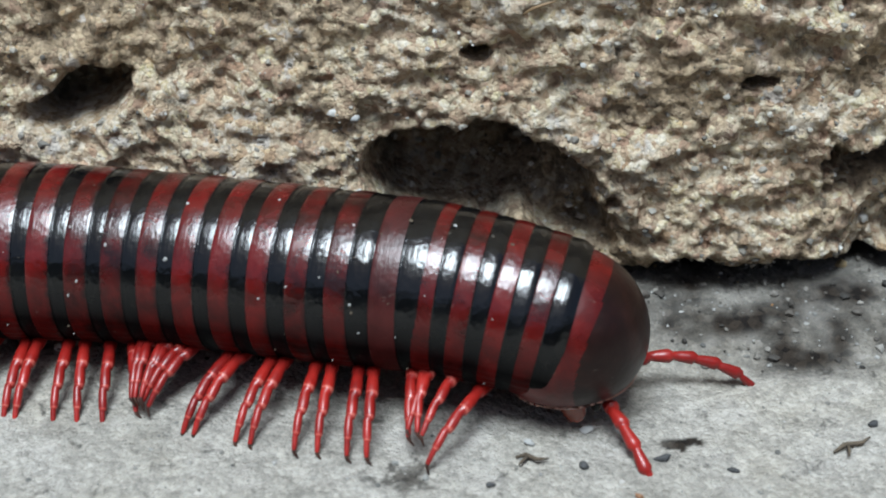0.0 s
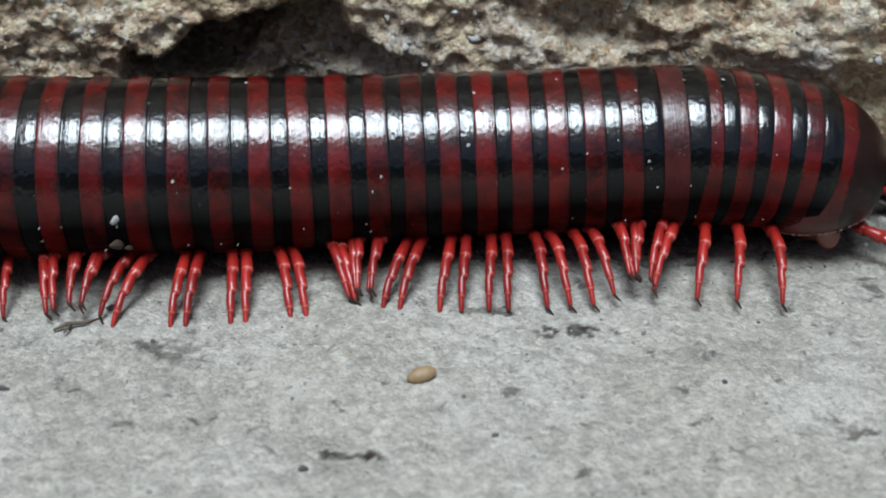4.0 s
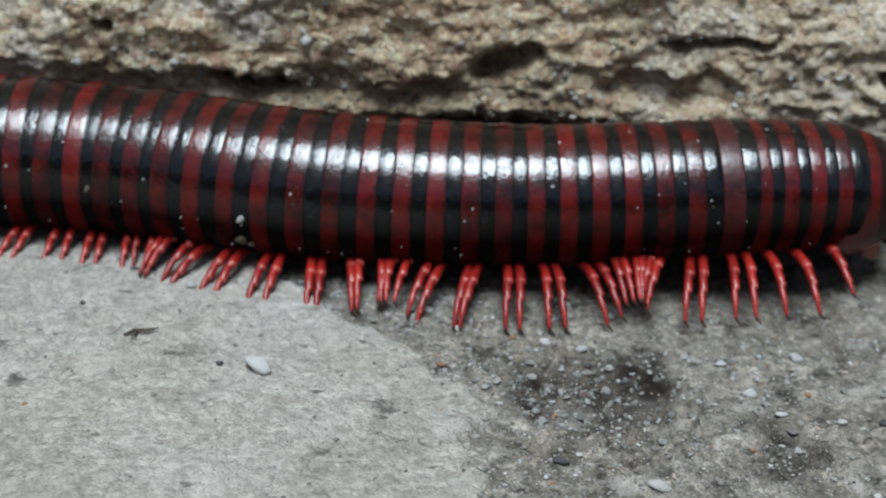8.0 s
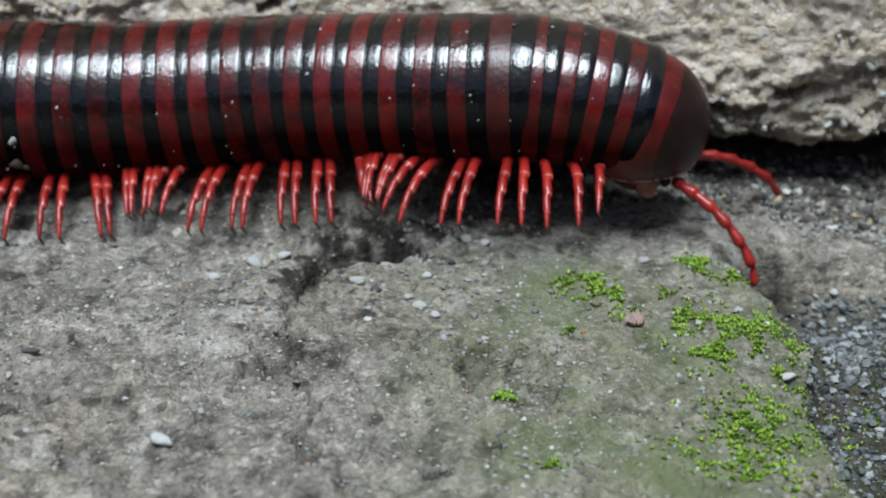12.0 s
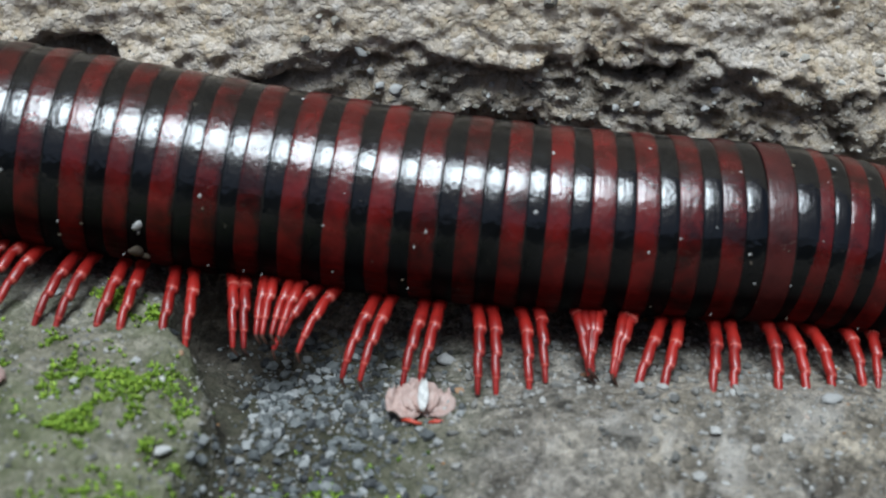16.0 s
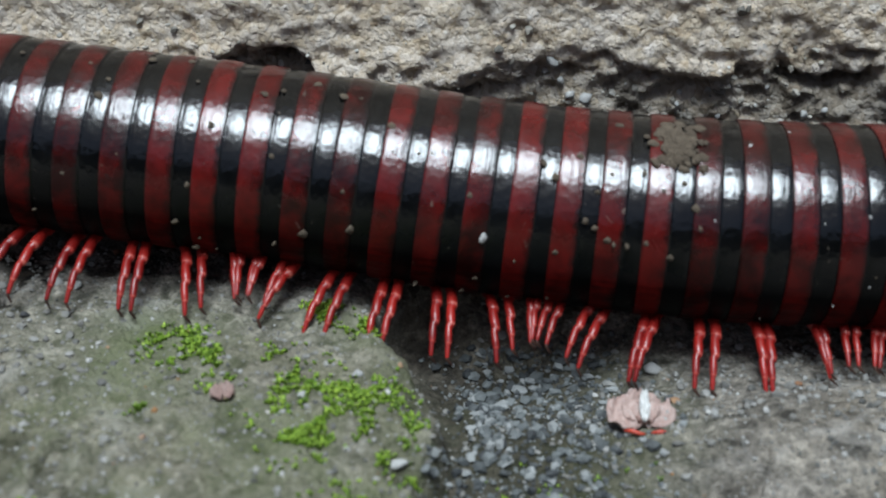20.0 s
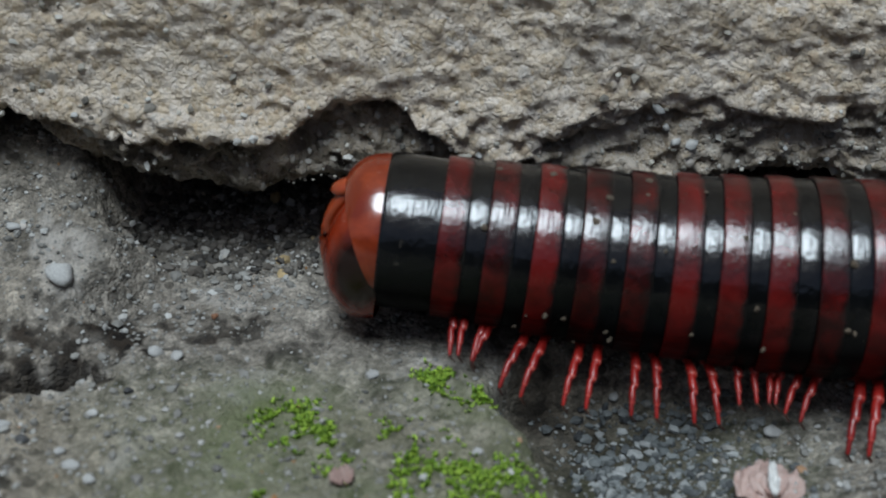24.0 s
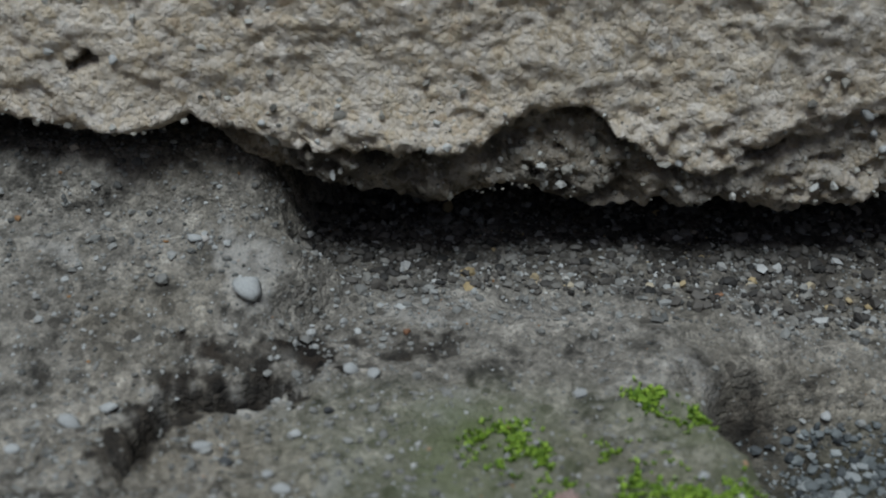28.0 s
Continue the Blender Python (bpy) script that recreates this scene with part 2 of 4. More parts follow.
    h = maths(t, "ADD", grain(t, p, 420, 3, 0.5), maths(t, "MULTIPLY", grain(t, p, 1800, 3, 0.6), 0.3))
    h = maths(t, "ADD", h, maths(t, "MULTIPLY", pits, 0.25))
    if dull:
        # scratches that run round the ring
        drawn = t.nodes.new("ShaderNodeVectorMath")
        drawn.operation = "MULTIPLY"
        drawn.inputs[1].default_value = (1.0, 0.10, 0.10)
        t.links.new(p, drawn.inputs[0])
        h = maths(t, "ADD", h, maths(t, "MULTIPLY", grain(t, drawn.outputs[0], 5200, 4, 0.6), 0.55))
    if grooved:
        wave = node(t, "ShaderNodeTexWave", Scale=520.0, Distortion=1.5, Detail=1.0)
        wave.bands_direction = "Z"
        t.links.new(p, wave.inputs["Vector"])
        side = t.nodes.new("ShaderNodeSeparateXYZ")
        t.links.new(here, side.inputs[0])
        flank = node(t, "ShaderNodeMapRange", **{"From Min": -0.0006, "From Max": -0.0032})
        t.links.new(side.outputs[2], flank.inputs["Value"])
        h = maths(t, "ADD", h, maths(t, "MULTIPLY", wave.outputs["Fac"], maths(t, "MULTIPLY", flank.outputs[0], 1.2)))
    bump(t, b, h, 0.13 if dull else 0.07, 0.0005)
    return m


STONE = stone_wall()
CONCRETE = concrete_ground()
GRIT = island_stone("mixed_grit", [(0.0, (0.075, 0.074, 0.069)), (0.2, (0.158, 0.150, 0.135)), (0.62, (0.232, 0.225, 0.206)), (0.90, (0.300, 0.292, 0.274)), (0.985, (0.435, 0.427, 0.405)), (0.994, (0.270, 0.135, 0.053))])
# a mostly darker mix of grit, used along the wall's foot
DARK_GRIT = island_stone("dark_grit", [(0.0, (0.016, 0.014, 0.012)), (0.5, (0.093, 0.080, 0.067)), (0.86, (0.229, 0.212, 0.186)), (0.97, (0.457, 0.445, 0.423)), (0.99, (0.370, 0.273, 0.142))])
BLUE_GRIT = island_stone("blue_grey_grit", [(0.0, (0.026, 0.028, 0.030)), (0.4, (0.083, 0.090, 0.090)), (0.75, (0.150, 0.161, 0.158)), (0.95, (0.270, 0.277, 0.270))])
WALL_GRAIN = island_stone("wall_grain", [(0.0, (0.090, 0.083, 0.071)), (0.35, (0.255, 0.232, 0.195)), (0.7, (0.375, 0.352, 0.307)), (1.0, (0.450, 0.439, 0.413))])
MOSSY = island_stone("moss_leaf", [(0.0, (0.062, 0.125, 0.015)), (0.5, (0.188, 0.312, 0.031)), (1.0, (0.400, 0.550, 0.075))], 0.6)
PALE_STONE = speckled("pale_pebble", (0.255, 0.251, 0.240), (0.465, 0.458, 0.439), 0.8, 1100)
DARK_STONE = speckled("dark_pebble", (0.022, 0.022, 0.024), (0.075, 0.075, 0.075))
RUST_CHIP = speckled("rust_chip", (0.165, 0.068, 0.034), (0.300, 0.158, 0.083))
SEED = speckled("seed_husk", (0.165, 0.098, 0.045), (0.315, 0.210, 0.112), 0.55)
PETAL = speckled("pink_petal", (0.300, 0.180, 0.150), (0.450, 0.352, 0.315), 0.6, 900)
FLAKE = speckled("faded_flake", (0.22, 0.135, 0.115), (0.32, 0.235, 0.205), 0.8, 900)
PETAL_WHITE = speckled("petal_white", (0.450, 0.435, 0.413), (0.585, 0.578, 0.562), 0.5)
RED_BIT = speckled("red_bit", (0.35, 0.03, 0.015), (0.50, 0.06, 0.03), 0.4)
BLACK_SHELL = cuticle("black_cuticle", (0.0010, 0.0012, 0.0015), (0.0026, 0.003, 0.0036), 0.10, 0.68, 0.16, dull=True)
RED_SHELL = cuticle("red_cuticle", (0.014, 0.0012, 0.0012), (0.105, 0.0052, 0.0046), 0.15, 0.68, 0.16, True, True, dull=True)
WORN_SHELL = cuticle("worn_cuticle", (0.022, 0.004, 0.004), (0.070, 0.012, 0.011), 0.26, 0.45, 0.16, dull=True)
BROWN_SHELL = cuticle("brown_cuticle", (0.009, 0.0026, 0.002), (0.026, 0.007, 0.005), 0.32, 0.30, 0.16)
RIM_RED = cuticle("rim_red", (0.05, 0.003, 0.003), (0.13, 0.008, 0.006), 0.26, 0.38, 0.12)
ORANGE_SHELL = cuticle("orange_cuticle", (0.152, 0.018, 0.005), (0.336, 0.052, 0.013), 0.15, 0.95, 0.10)
FACE_SHELL = cuticle("face_cuticle", (0.030, 0.003, 0.002), (0.078, 0.010, 0.005), 0.30, 0.4, 0.12)
VALVE_SHELL = cuticle("valve_cuticle", (0.120, 0.010, 0.003), (0.272, 0.029, 0.008), 0.16, 0.60, 0.1, heart=(-0.0001, 0.0032, 0.0004))
EDGE_PALE = cuticle("edge_cuticle", (0.20, 0.08, 0.06), (0.42, 0.24, 0.19), 0.35, 0.4, 0.1)
LEG_RED = cuticle("leg_red", (0.157, 0.006, 0.005), (0.329, 0.017, 0.012), 0.30, 0.5, 0.12)
LEG_PALE = cuticle("leg_joint", (0.32, 0.035, 0.027), (0.46, 0.10, 0.075), 0.28, 0.5, 0.1)
CLAW = cuticle("claw", (0.03, 0.015, 0.012), (0.07, 0.03, 0.02), 0.4, 0.3, 0.1)
MUD = speckled("dried_mud", (0.045, 0.032, 0.021), (0.128, 0.098, 0.068), 0.95, 1200)


# ---- mesh helpers ----
def outward(bm):
    """Turn the faces of a shell, closed or open, away from its middle."""
    bmesh.ops.recalc_face_normals(bm, faces=bm.faces)
    mid = sum((v.co for v in bm.verts), Vector()) / len(bm.verts)
    if sum((f.calc_center_median() - mid).dot(f.normal) * f.calc_area() for f in bm.faces) < 0:
        bmesh.ops.reverse_faces(bm, faces=bm.faces)


def part(name, bm, mats, parent=None, label="", smooth=True):
    """One mesh object from a bmesh in centimetres, under a thing or on its own."""
    outward(bm)
    bmesh.ops.scale(bm, vec=(CM, CM, CM), verts=bm.verts)
    me = bpy.data.meshes.new(name)
    bm.to_mesh(me)
    bm.free()
    for mat in mats if isinstance(mats, (list, tuple)) else [mats]:
        me.materials.append(mat)
    if smooth:
        me.shade_smooth()
    return hang(name, me, parent, label)


def hang(name, me, parent=None, label=""):
    ob = new(name, me)
    ob.parent = parent
    return tagged(ob, label) if label else ob


def place(x, y, z, rx=0, ry=0, rz=0):
    return pose(x * CM, y * CM, z * CM, rx, ry, rz)


def sheet(name, verts, faces, mat, masks=None):
    me = bpy.data.meshes.new(name)
    me.vertices.add(len(verts))
    me.vertices.foreach_set("co", (np.asarray(verts, np.float32) * CM).ravel())
    n = len(faces)
    me.loops.add(n * faces.shape[1])
    me.loops.foreach_set("vertex_index", faces.ravel().astype(np.int32))
    me.polygons.add(n)
    me.polygons.foreach_set("loop_start", np.arange(n, dtype=np.int32) * faces.shape[1])
    me.update(calc_edges=True)
    for key, values in (masks or {}).items():
        a = me.attributes.new(key, "FLOAT", "POINT")
        a.data.foreach_set("value", np.asarray(values, np.float32).ravel())
    me.materials.append(mat)
    me.shade_smooth()
    return new(name, me)


def grid_faces(rows, cols):
    i = np.arange(rows * cols).reshape(rows, cols)
    return np.stack([i[:-1, :-1], i[:-1, 1:], i[1:, 1:], i[1:, :-1]], -1).reshape(-1, 4)


def lattice(ix, iy, iz, seed):
    h = (ix * 374761393 + iy * 668265263 + iz * 1274126177 + seed * 974634777) & 0xFFFFFFFF
    h = ((h ^ (h >> 13)) * 1103515245) & 0xFFFFFFFF
    h = ((h ^ (h >> 15)) * 668265263) & 0xFFFFFFFF
    return ((h ^ (h >> 16)) & 0xFFFF) / 65535.0


def value_noise(x, y, z, seed=0):
    fx, fy, fz = np.floor(x), np.floor(y), np.floor(z)
    ix, iy, iz = fx.astype(np.int64), fy.astype(np.int64), fz.astype(np.int64)
    u, v, w = x - fx, y - fy, z - fz
    u, v, w = u * u * (3 - 2 * u), v * v * (3 - 2 * v), w * w * (3 - 2 * w)
    out = 0.0
    for a in (0, 1):
        for b in (0, 1):
            for c in (0, 1):
                k = (u if a else 1 - u) * (v if b else 1 - v) * (w if c else 1 - w)
                out = out + k * lattice(ix + a, iy + b, iz + c, seed)
    return out * 2 - 1


def fbm(x, y, z, size, octaves=4, gain=0.5, seed=0):
    """Noise of about -1 to 1 whose coarsest lumps are size cm across."""
    f, amp, out, total = 1 / size, 1.0, 0.0, 0.0
    for k in range(octaves):
        out = out + amp * value_noise(x * f + 17.3 * k, y * f + 5.1 * k, z * f, seed + k)
        total += amp
        f, amp = f * 2.03, amp * gain
    return out / total


def ridged(x, y, z, size, octaves=4, seed=0):
    f, amp, out, total = 1 / size, 1.0, 0.0, 0.0
    for k in range(octaves):
        out = out + amp * (1 - 2 * np.abs(value_noise(x * f + 3.7 * k, y * f, z * f, seed + k)))
        total += amp
        f, amp = f * 2.1, amp * 0.55
    return out / total


def step(a, b, v):
    k = np.clip((v - a) / (b - a), 0, 1)
    return k * k * (3 - 2 * k)


def curve(knots, v):
    xs = [k[0] for k in knots]
    return np.interp(v, xs, [k[1] for k in knots])


def line_gap(x, y, pts):
    """Distance from the points to a polyline."""
    best = np.full(np.shape(x), 1e9)
    for (ax, ay), (bx, by) in zip(pts, pts[1:]):
        dx, dy = bx - ax, by - ay
        k = np.clip(((x - ax) * dx + (y - ay) * dy) / (dx * dx + dy * dy), 0, 1)
        best = np.minimum(best, np.hypot(x - ax - k * dx, y - ay - k * dy))
    return best


def spread(fine_from, fine_to, pitch, far, steps):
    """Fine steps in the middle and ever wider ones out to far on both sides."""
    mid = np.arange(fine_from, fine_to + pitch / 2, pitch)
    k = (np.arange(1, steps + 1) / steps) ** 4
    return np.concatenate([(mid[0] - (far * k + pitch * np.arange(1, steps + 1)))[::-1], mid, mid[-1] + far * k + pitch * np.arange(1, steps + 1)])


# ---- ground ----
SLAB_EDGE = [(-60, 9.3), (-4.2, 9.6), (-3.4, 9.57), (-2.9, 9.5), (-2.4, 9.15), (-1.7, 8.45), (-1.2, 7.9), (-0.5, 7.5), (3, 7.2)]
GROUND_CRACK = [(16.19, -1.62), (15.96, -1.66), (15.8, -1.68), (15.62, -1.72), (15.48, -1.9), (15.44, -2.2), (15.42, -2.5), (15.47, -3.0), (15.6, -3.55), (15.73, -4.16)]
STEP_EDGE = [(-60, 19.6), (-4.2, 19.0), (-3.3, 18.85), (-2.7, 18.95), (-2.2, 18.85), (-1.9, 18.6), (-1.5, 18.7), (-1.0, 19.4)]


# dark lichen crusts: x, y, half width, half depth
CRUSTS = [(1.5, -1.82, .20, .10), (4.07, -1.58, .19, .08), (-1.95, -1.95, .12, .16), (7.5, -2.43, .14, .07), (-0.2, -1.5, .12, .06), (2.7, -2.9, .12, .05), (5.6, -2.6, .10, .05), (3.5, -1.36, .22, .05), (6.3, -2.9, .16, .06),
          (16.35, -1.32, .34, .16), (15.75, -1.38, .24, .10), (16.9, -1.22, .3, .12), (14.3, -1.35, .25, .08), (13.2, -1.45, .2, .07)]



def ground_parts(x, y):
    zero = x * 0
    wob = 0.12 * fbm(x, y, zero, 0.7, 3, 0.5, 40)
    slab = step(0.10, -0.10, x - curve(SLAB_EDGE, y) + 1.2 * wob + 0.25 * fbm(x, y, zero, 0.25, 3, 0.6, 44))
    slab = np.where(x < -30, 1.0, slab)
    z = 0.07 * fbm(x, y, zero, 4.0, 3, 0.5, 1) + 0.03 * fbm(x, y, zero, 0.7, 3, 0.5, 5)
    rough = 0.034 * fbm(x, y, zero, 0.22, 4, 0.66, 9) + 0.016 * fbm(x, y, zero, 0.075, 2, 0.6, 10) + 0.018 * ridged(x, y, zero, 0.4, 3, 15)
    z = z + rough * (1 - 0.62 * slab) + 0.07 * slab - 0.05
    # low mound against the wall, broken off on one side
    mound = 0.42 * step(-1.75, -0.5, y) * step(12.2, 14.6, x) * step(16.5, 16.1, x + 2.2 * wob + 0.2 * fbm(x, y, zero, 0.3, 3, 0.6, 46))
    z = z + mound
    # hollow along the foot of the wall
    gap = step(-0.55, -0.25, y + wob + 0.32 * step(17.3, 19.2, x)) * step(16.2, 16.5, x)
    z = z - 0.05 * gap + 0.16 * step(-0.75, 0.1, y + wob) * step(3.5, 2.0, x)
    z = z + 0.36 * step(-0.55, -0.05, y + wob) * step(12.4, 13.4, x) * step(16.3, 16.0, x + 2 * wob)
    crack = line_gap(x + 0.7 * wob + 0.12 * fbm(x, y, zero, 0.16, 4, 0.7, 47), y + 0.10 * fbm(x, y, zero, 0.13, 4, 0.7, 48), GROUND_CRACK)
    width = (0.12 + 0.09 * fbm(x, y, zero, 0.2, 3, 0.6, 49)) * (1 - 0.72 * step(-1.85, -2.2, y))
    cut = step(width, 0.45 * width, crack) * (0.35 + 0.65 * step(-2.4, -2.0, y))
    z = z - 0.28 * cut - 0.03 * step(0.30, 0.1, crack) * step(-2.3, -1.85, y)
    drop = step(-0.03, 0.12, x - curve(STEP_EDGE, y) - 0.6 * wob) * step(-1.2, -1.7, y)
    back = step(19.3, 21.0, x)
    z = z - 0.34 * drop * (1 - 0.75 * back)
    z = z - 0.30 * step(-2.6, -3.6, y) * step(18.0, 19.6, x) * step(24, 21, x)
    pit = np.hypot((x - 10.45) / 0.65, (y + 2.65) / 0.5)
    z = z - 0.08 * step(1.1, 0.6, pit + wob)
    # worn, pitted surface out in front
    worn = step(-2.5, -3.2, y) * (1 - slab) * step(9.4, 10.5, x)
    z = z + worn * (0.10 * fbm(x, y, zero, 0.45, 5, 0.66, 50) - 0.09 * step(0.15, 0.6, fbm(x, y, zero, 0.35, 3, 0.6, 55)))
    well = step(1.15, 0.5, np.hypot((x - 19.05) / 0.45, (y + 1.72) / 0.42) + 2 * wob)
    z = z - 0.10 * well
    trough = step(0.30, 0.08, line_gap(x + wob, y + 0.8 * wob, [(18.72, -1.52), (18.84, -1.7), (18.92, -1.95), (18.97, -2.5)]))
    z = z - 0.06 * trough
    # lower bed beyond the step, along the wall
    z = z - 0.15 * step(18.6, 19.6, x) * step(25, 23, x) * step(-2.6, -1.9, y) * step(-0.35, -0.9, y)
    far = step(30, 200, np.hypot(x - 10, y))
    z = z * (1 - far)
    crust = zero
    for cx, cy, rx, ry in CRUSTS:
        crust = np.maximum(crust, 0.9 * step(1.05, 0.75, np.hypot((x - cx) / rx, (y - cy) / ry) + 1.7 * fbm(x, y, zero, 0.09, 3, 0.7, 65)))
    # real dirt, plus shade painted into pits, well, step edge and wall foot
    dirt_and_shade = np.maximum.reduce([0.62 * gap, 0.8 * well, 0.6 * trough, 0.55 * worn * step(0.1, 0.5, fbm(x, y, zero, 0.35, 3, 0.6, 55)), 0.9 * np.clip(cut, 0, 1), 0.95 * step(1.2, 0.8, pit + 2 * wob),
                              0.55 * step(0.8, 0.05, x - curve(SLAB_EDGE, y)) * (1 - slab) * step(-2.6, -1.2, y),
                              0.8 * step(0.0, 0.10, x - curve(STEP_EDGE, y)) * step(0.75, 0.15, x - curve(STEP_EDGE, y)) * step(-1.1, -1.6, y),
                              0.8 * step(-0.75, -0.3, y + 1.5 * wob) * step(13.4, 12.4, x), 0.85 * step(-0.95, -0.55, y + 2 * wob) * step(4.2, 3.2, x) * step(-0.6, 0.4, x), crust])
    dirt_and_shade = np.clip(dirt_and_shade * (0.8 + 0.8 * fbm(x, y, zero, 0.3, 3, 0.6, 60)), 0, 1) * (1 - far)
    dirt_and_shade = np.maximum(dirt_and_shade, 0.75 * drop * step(20.6, 19.6, x) * step(-1.4, -1.8, y))
    # the crack's shade is painted in, with dark debris round it
    dirt_and_shade = np.maximum(dirt_and_shade, 0.97 * np.clip(1.4 * cut, 0, 1))
    dirt_and_shade = np.maximum(dirt_and_shade, 0.9 * step(0.22, 0.10, crack + 0.30 * fbm(x, y, zero, 0.12, 3, 0.7, 66)) * step(-2.6, -2.2, y))
    algae = step(15.8, 17.2, x) * step(20.8, 19.8, x + wob) * step(-1.4, -2.0, y) * (0.62 + 0.7 * fbm(x, y, zero, 0.6, 4, 0.6, 70))
    return z, slab, np.clip(dirt_and_shade, 0, 1), np.clip(algae, 0, 1)


def ground_z(x, y):
    return float(ground_parts(np.array([float(x)]), np.array([float(y)]))[0][0])


def make_ground():
    xs = spread(-6.0, 24.5, 0.022, 3500, 26)
    ys = spread(-4.8, 1.3, 0.022, 3500, 26)
    x, y = np.meshgrid(xs, ys)
    x, y = x.ravel(), y.ravel()
    z, slab, dirt_and_shade, algae = ground_parts(x, y)
    ob = sheet("ground", np.stack([x, y, z], 1), grid_faces(len(ys), len(xs)), CONCRETE, {"slab": slab, "dirt_and_shade": dirt_and_shade, "algae": algae})
    tagged(ob, "pale cracked concrete turning to grey gritty mortar with algae", "ground", kind="structure")


make_ground()

# ---- wall ----
WALL_FOOT = [(-60, 0.4), (-2, 0.34), (0.7, 0.30), (1.25, 0.42), (2, 0.42), (3.2, 0.45), (4.5, 0.50), (5.5, 0.48), (7.4, 0.52), (8.3, 0.85), (9.2, 0.9), (12.5, 0.9), (13.6, 0.95), (14.4, 0.92), (15.2, 0.82), (15.6, 0.92),
             (16.03, 0.62), (16.84, 0.39), (17.55, 0.42), (18.3, 0.38), (18.8, 0.37), (19.4, 0.32), (20.0, 0.45), (20.5, 0.5), (21.0, 0.4), (21.5, 0.28), (23, 0.3), (60, 0.35)]
WALL_FACE = [(-60, 0.1), (3, 0.1), (9, 0.05), (13, -0.2), (15, -0.33), (19, -0.42), (21, -0.25), (60, -0.2)]
LEDGE = [(14.0, 0.98), (14.43, 1.0), (14.79, 0.83), (15.21, 0.82), (15.61, 1.02), (15.88, 0.98), (16.18, 0.88), (16.5, 0.9), (16.67, 0.86), (17.16, 0.83), (17.37, 0.88), (17.67, 1.02), (18.05, 1.08), (18.19, 0.96), (18.52, 0.73),
         (18.84, 0.71), (19.15, 0.88), (19.66, 1.0), (20.1, 1.05), (20.3, 0.96), (20.76, 0.87), (21.3, 1.02), (21.9, 1.15), (22.6, 0.9)]
BAND = [(8.7, 1.1), (9.35, 1.3), (9.7, 1.62), (10.6, 1.5), (11.2, 1.7), (12.0, 1.76), (12.6, 1.5), (13.4, 1.2)]
# x, z, half width, half height, depth, tilt
HOLES = [(-1.62, 0.98, 0.66, 0.42, 0.85, -0.1), (-0.93, 0.78, 0.55, 0.27, 0.50, -0.88), (1.5, 1.18, 0.62, 0.20, 0.6, 0.42), (2.1, 1.22, 0.65, 0.30, 0.36, 0.1), (2.0, 0.75, 0.8, 0.22, 0.38, 0.3), (2.1, 0.86, 1.05, 0.30, 0.30, 0.25), (0.34, 1.67, 0.15, 0.06, 0.4, 0), (-1.6, 1.86, 0.12, 0.055, 0.35, 0),
         (-4.2, 1.55, 0.38, 0.2, 0.6, 0.3), (4.15, 1.5, 0.6, 0.2, 0.12, -0.2), (7.6, 1.2, 0.45, 0.11, 0.35, -0.1), (9.85, 1.42, 0.3, 0.12, 0.25, 0.4),
         (11.6, 1.73, 0.5, 0.06, 0.2, 0.1), (13.97, 1.77, 0.13, 0.1, 0.6, -0.4), (13.25, 1.58, 0.22, 0.12, 0.45, 0.2), (11.2, 1.3, 0.6, 0.18, 0.12, 0),
         (0.95, 1.13, 0.14, 0.08, 0.4, 0.5), (18.0, 1.03, 0.12, 0.06, 0.3, 0.1), (19.15, 0.83, 0.12, 0.06, 0.35, 0), (15.0, 1.36, 0.08, 0.05, 0.25, 0.3),
         (16.0, 1.9, 0.07, 0.05, 0.25, 0.0), (6.4, 1.72, 0.1, 0.05, 0.3, 0), (2.9, 1.95, 0.1, 0.05, 0.3, 0), (21.6, 0.9, 0.3, 0.06, 0.3, -0.1), (1.55, 0.9, 0.5, 0.2, 0.25, 0.0)]


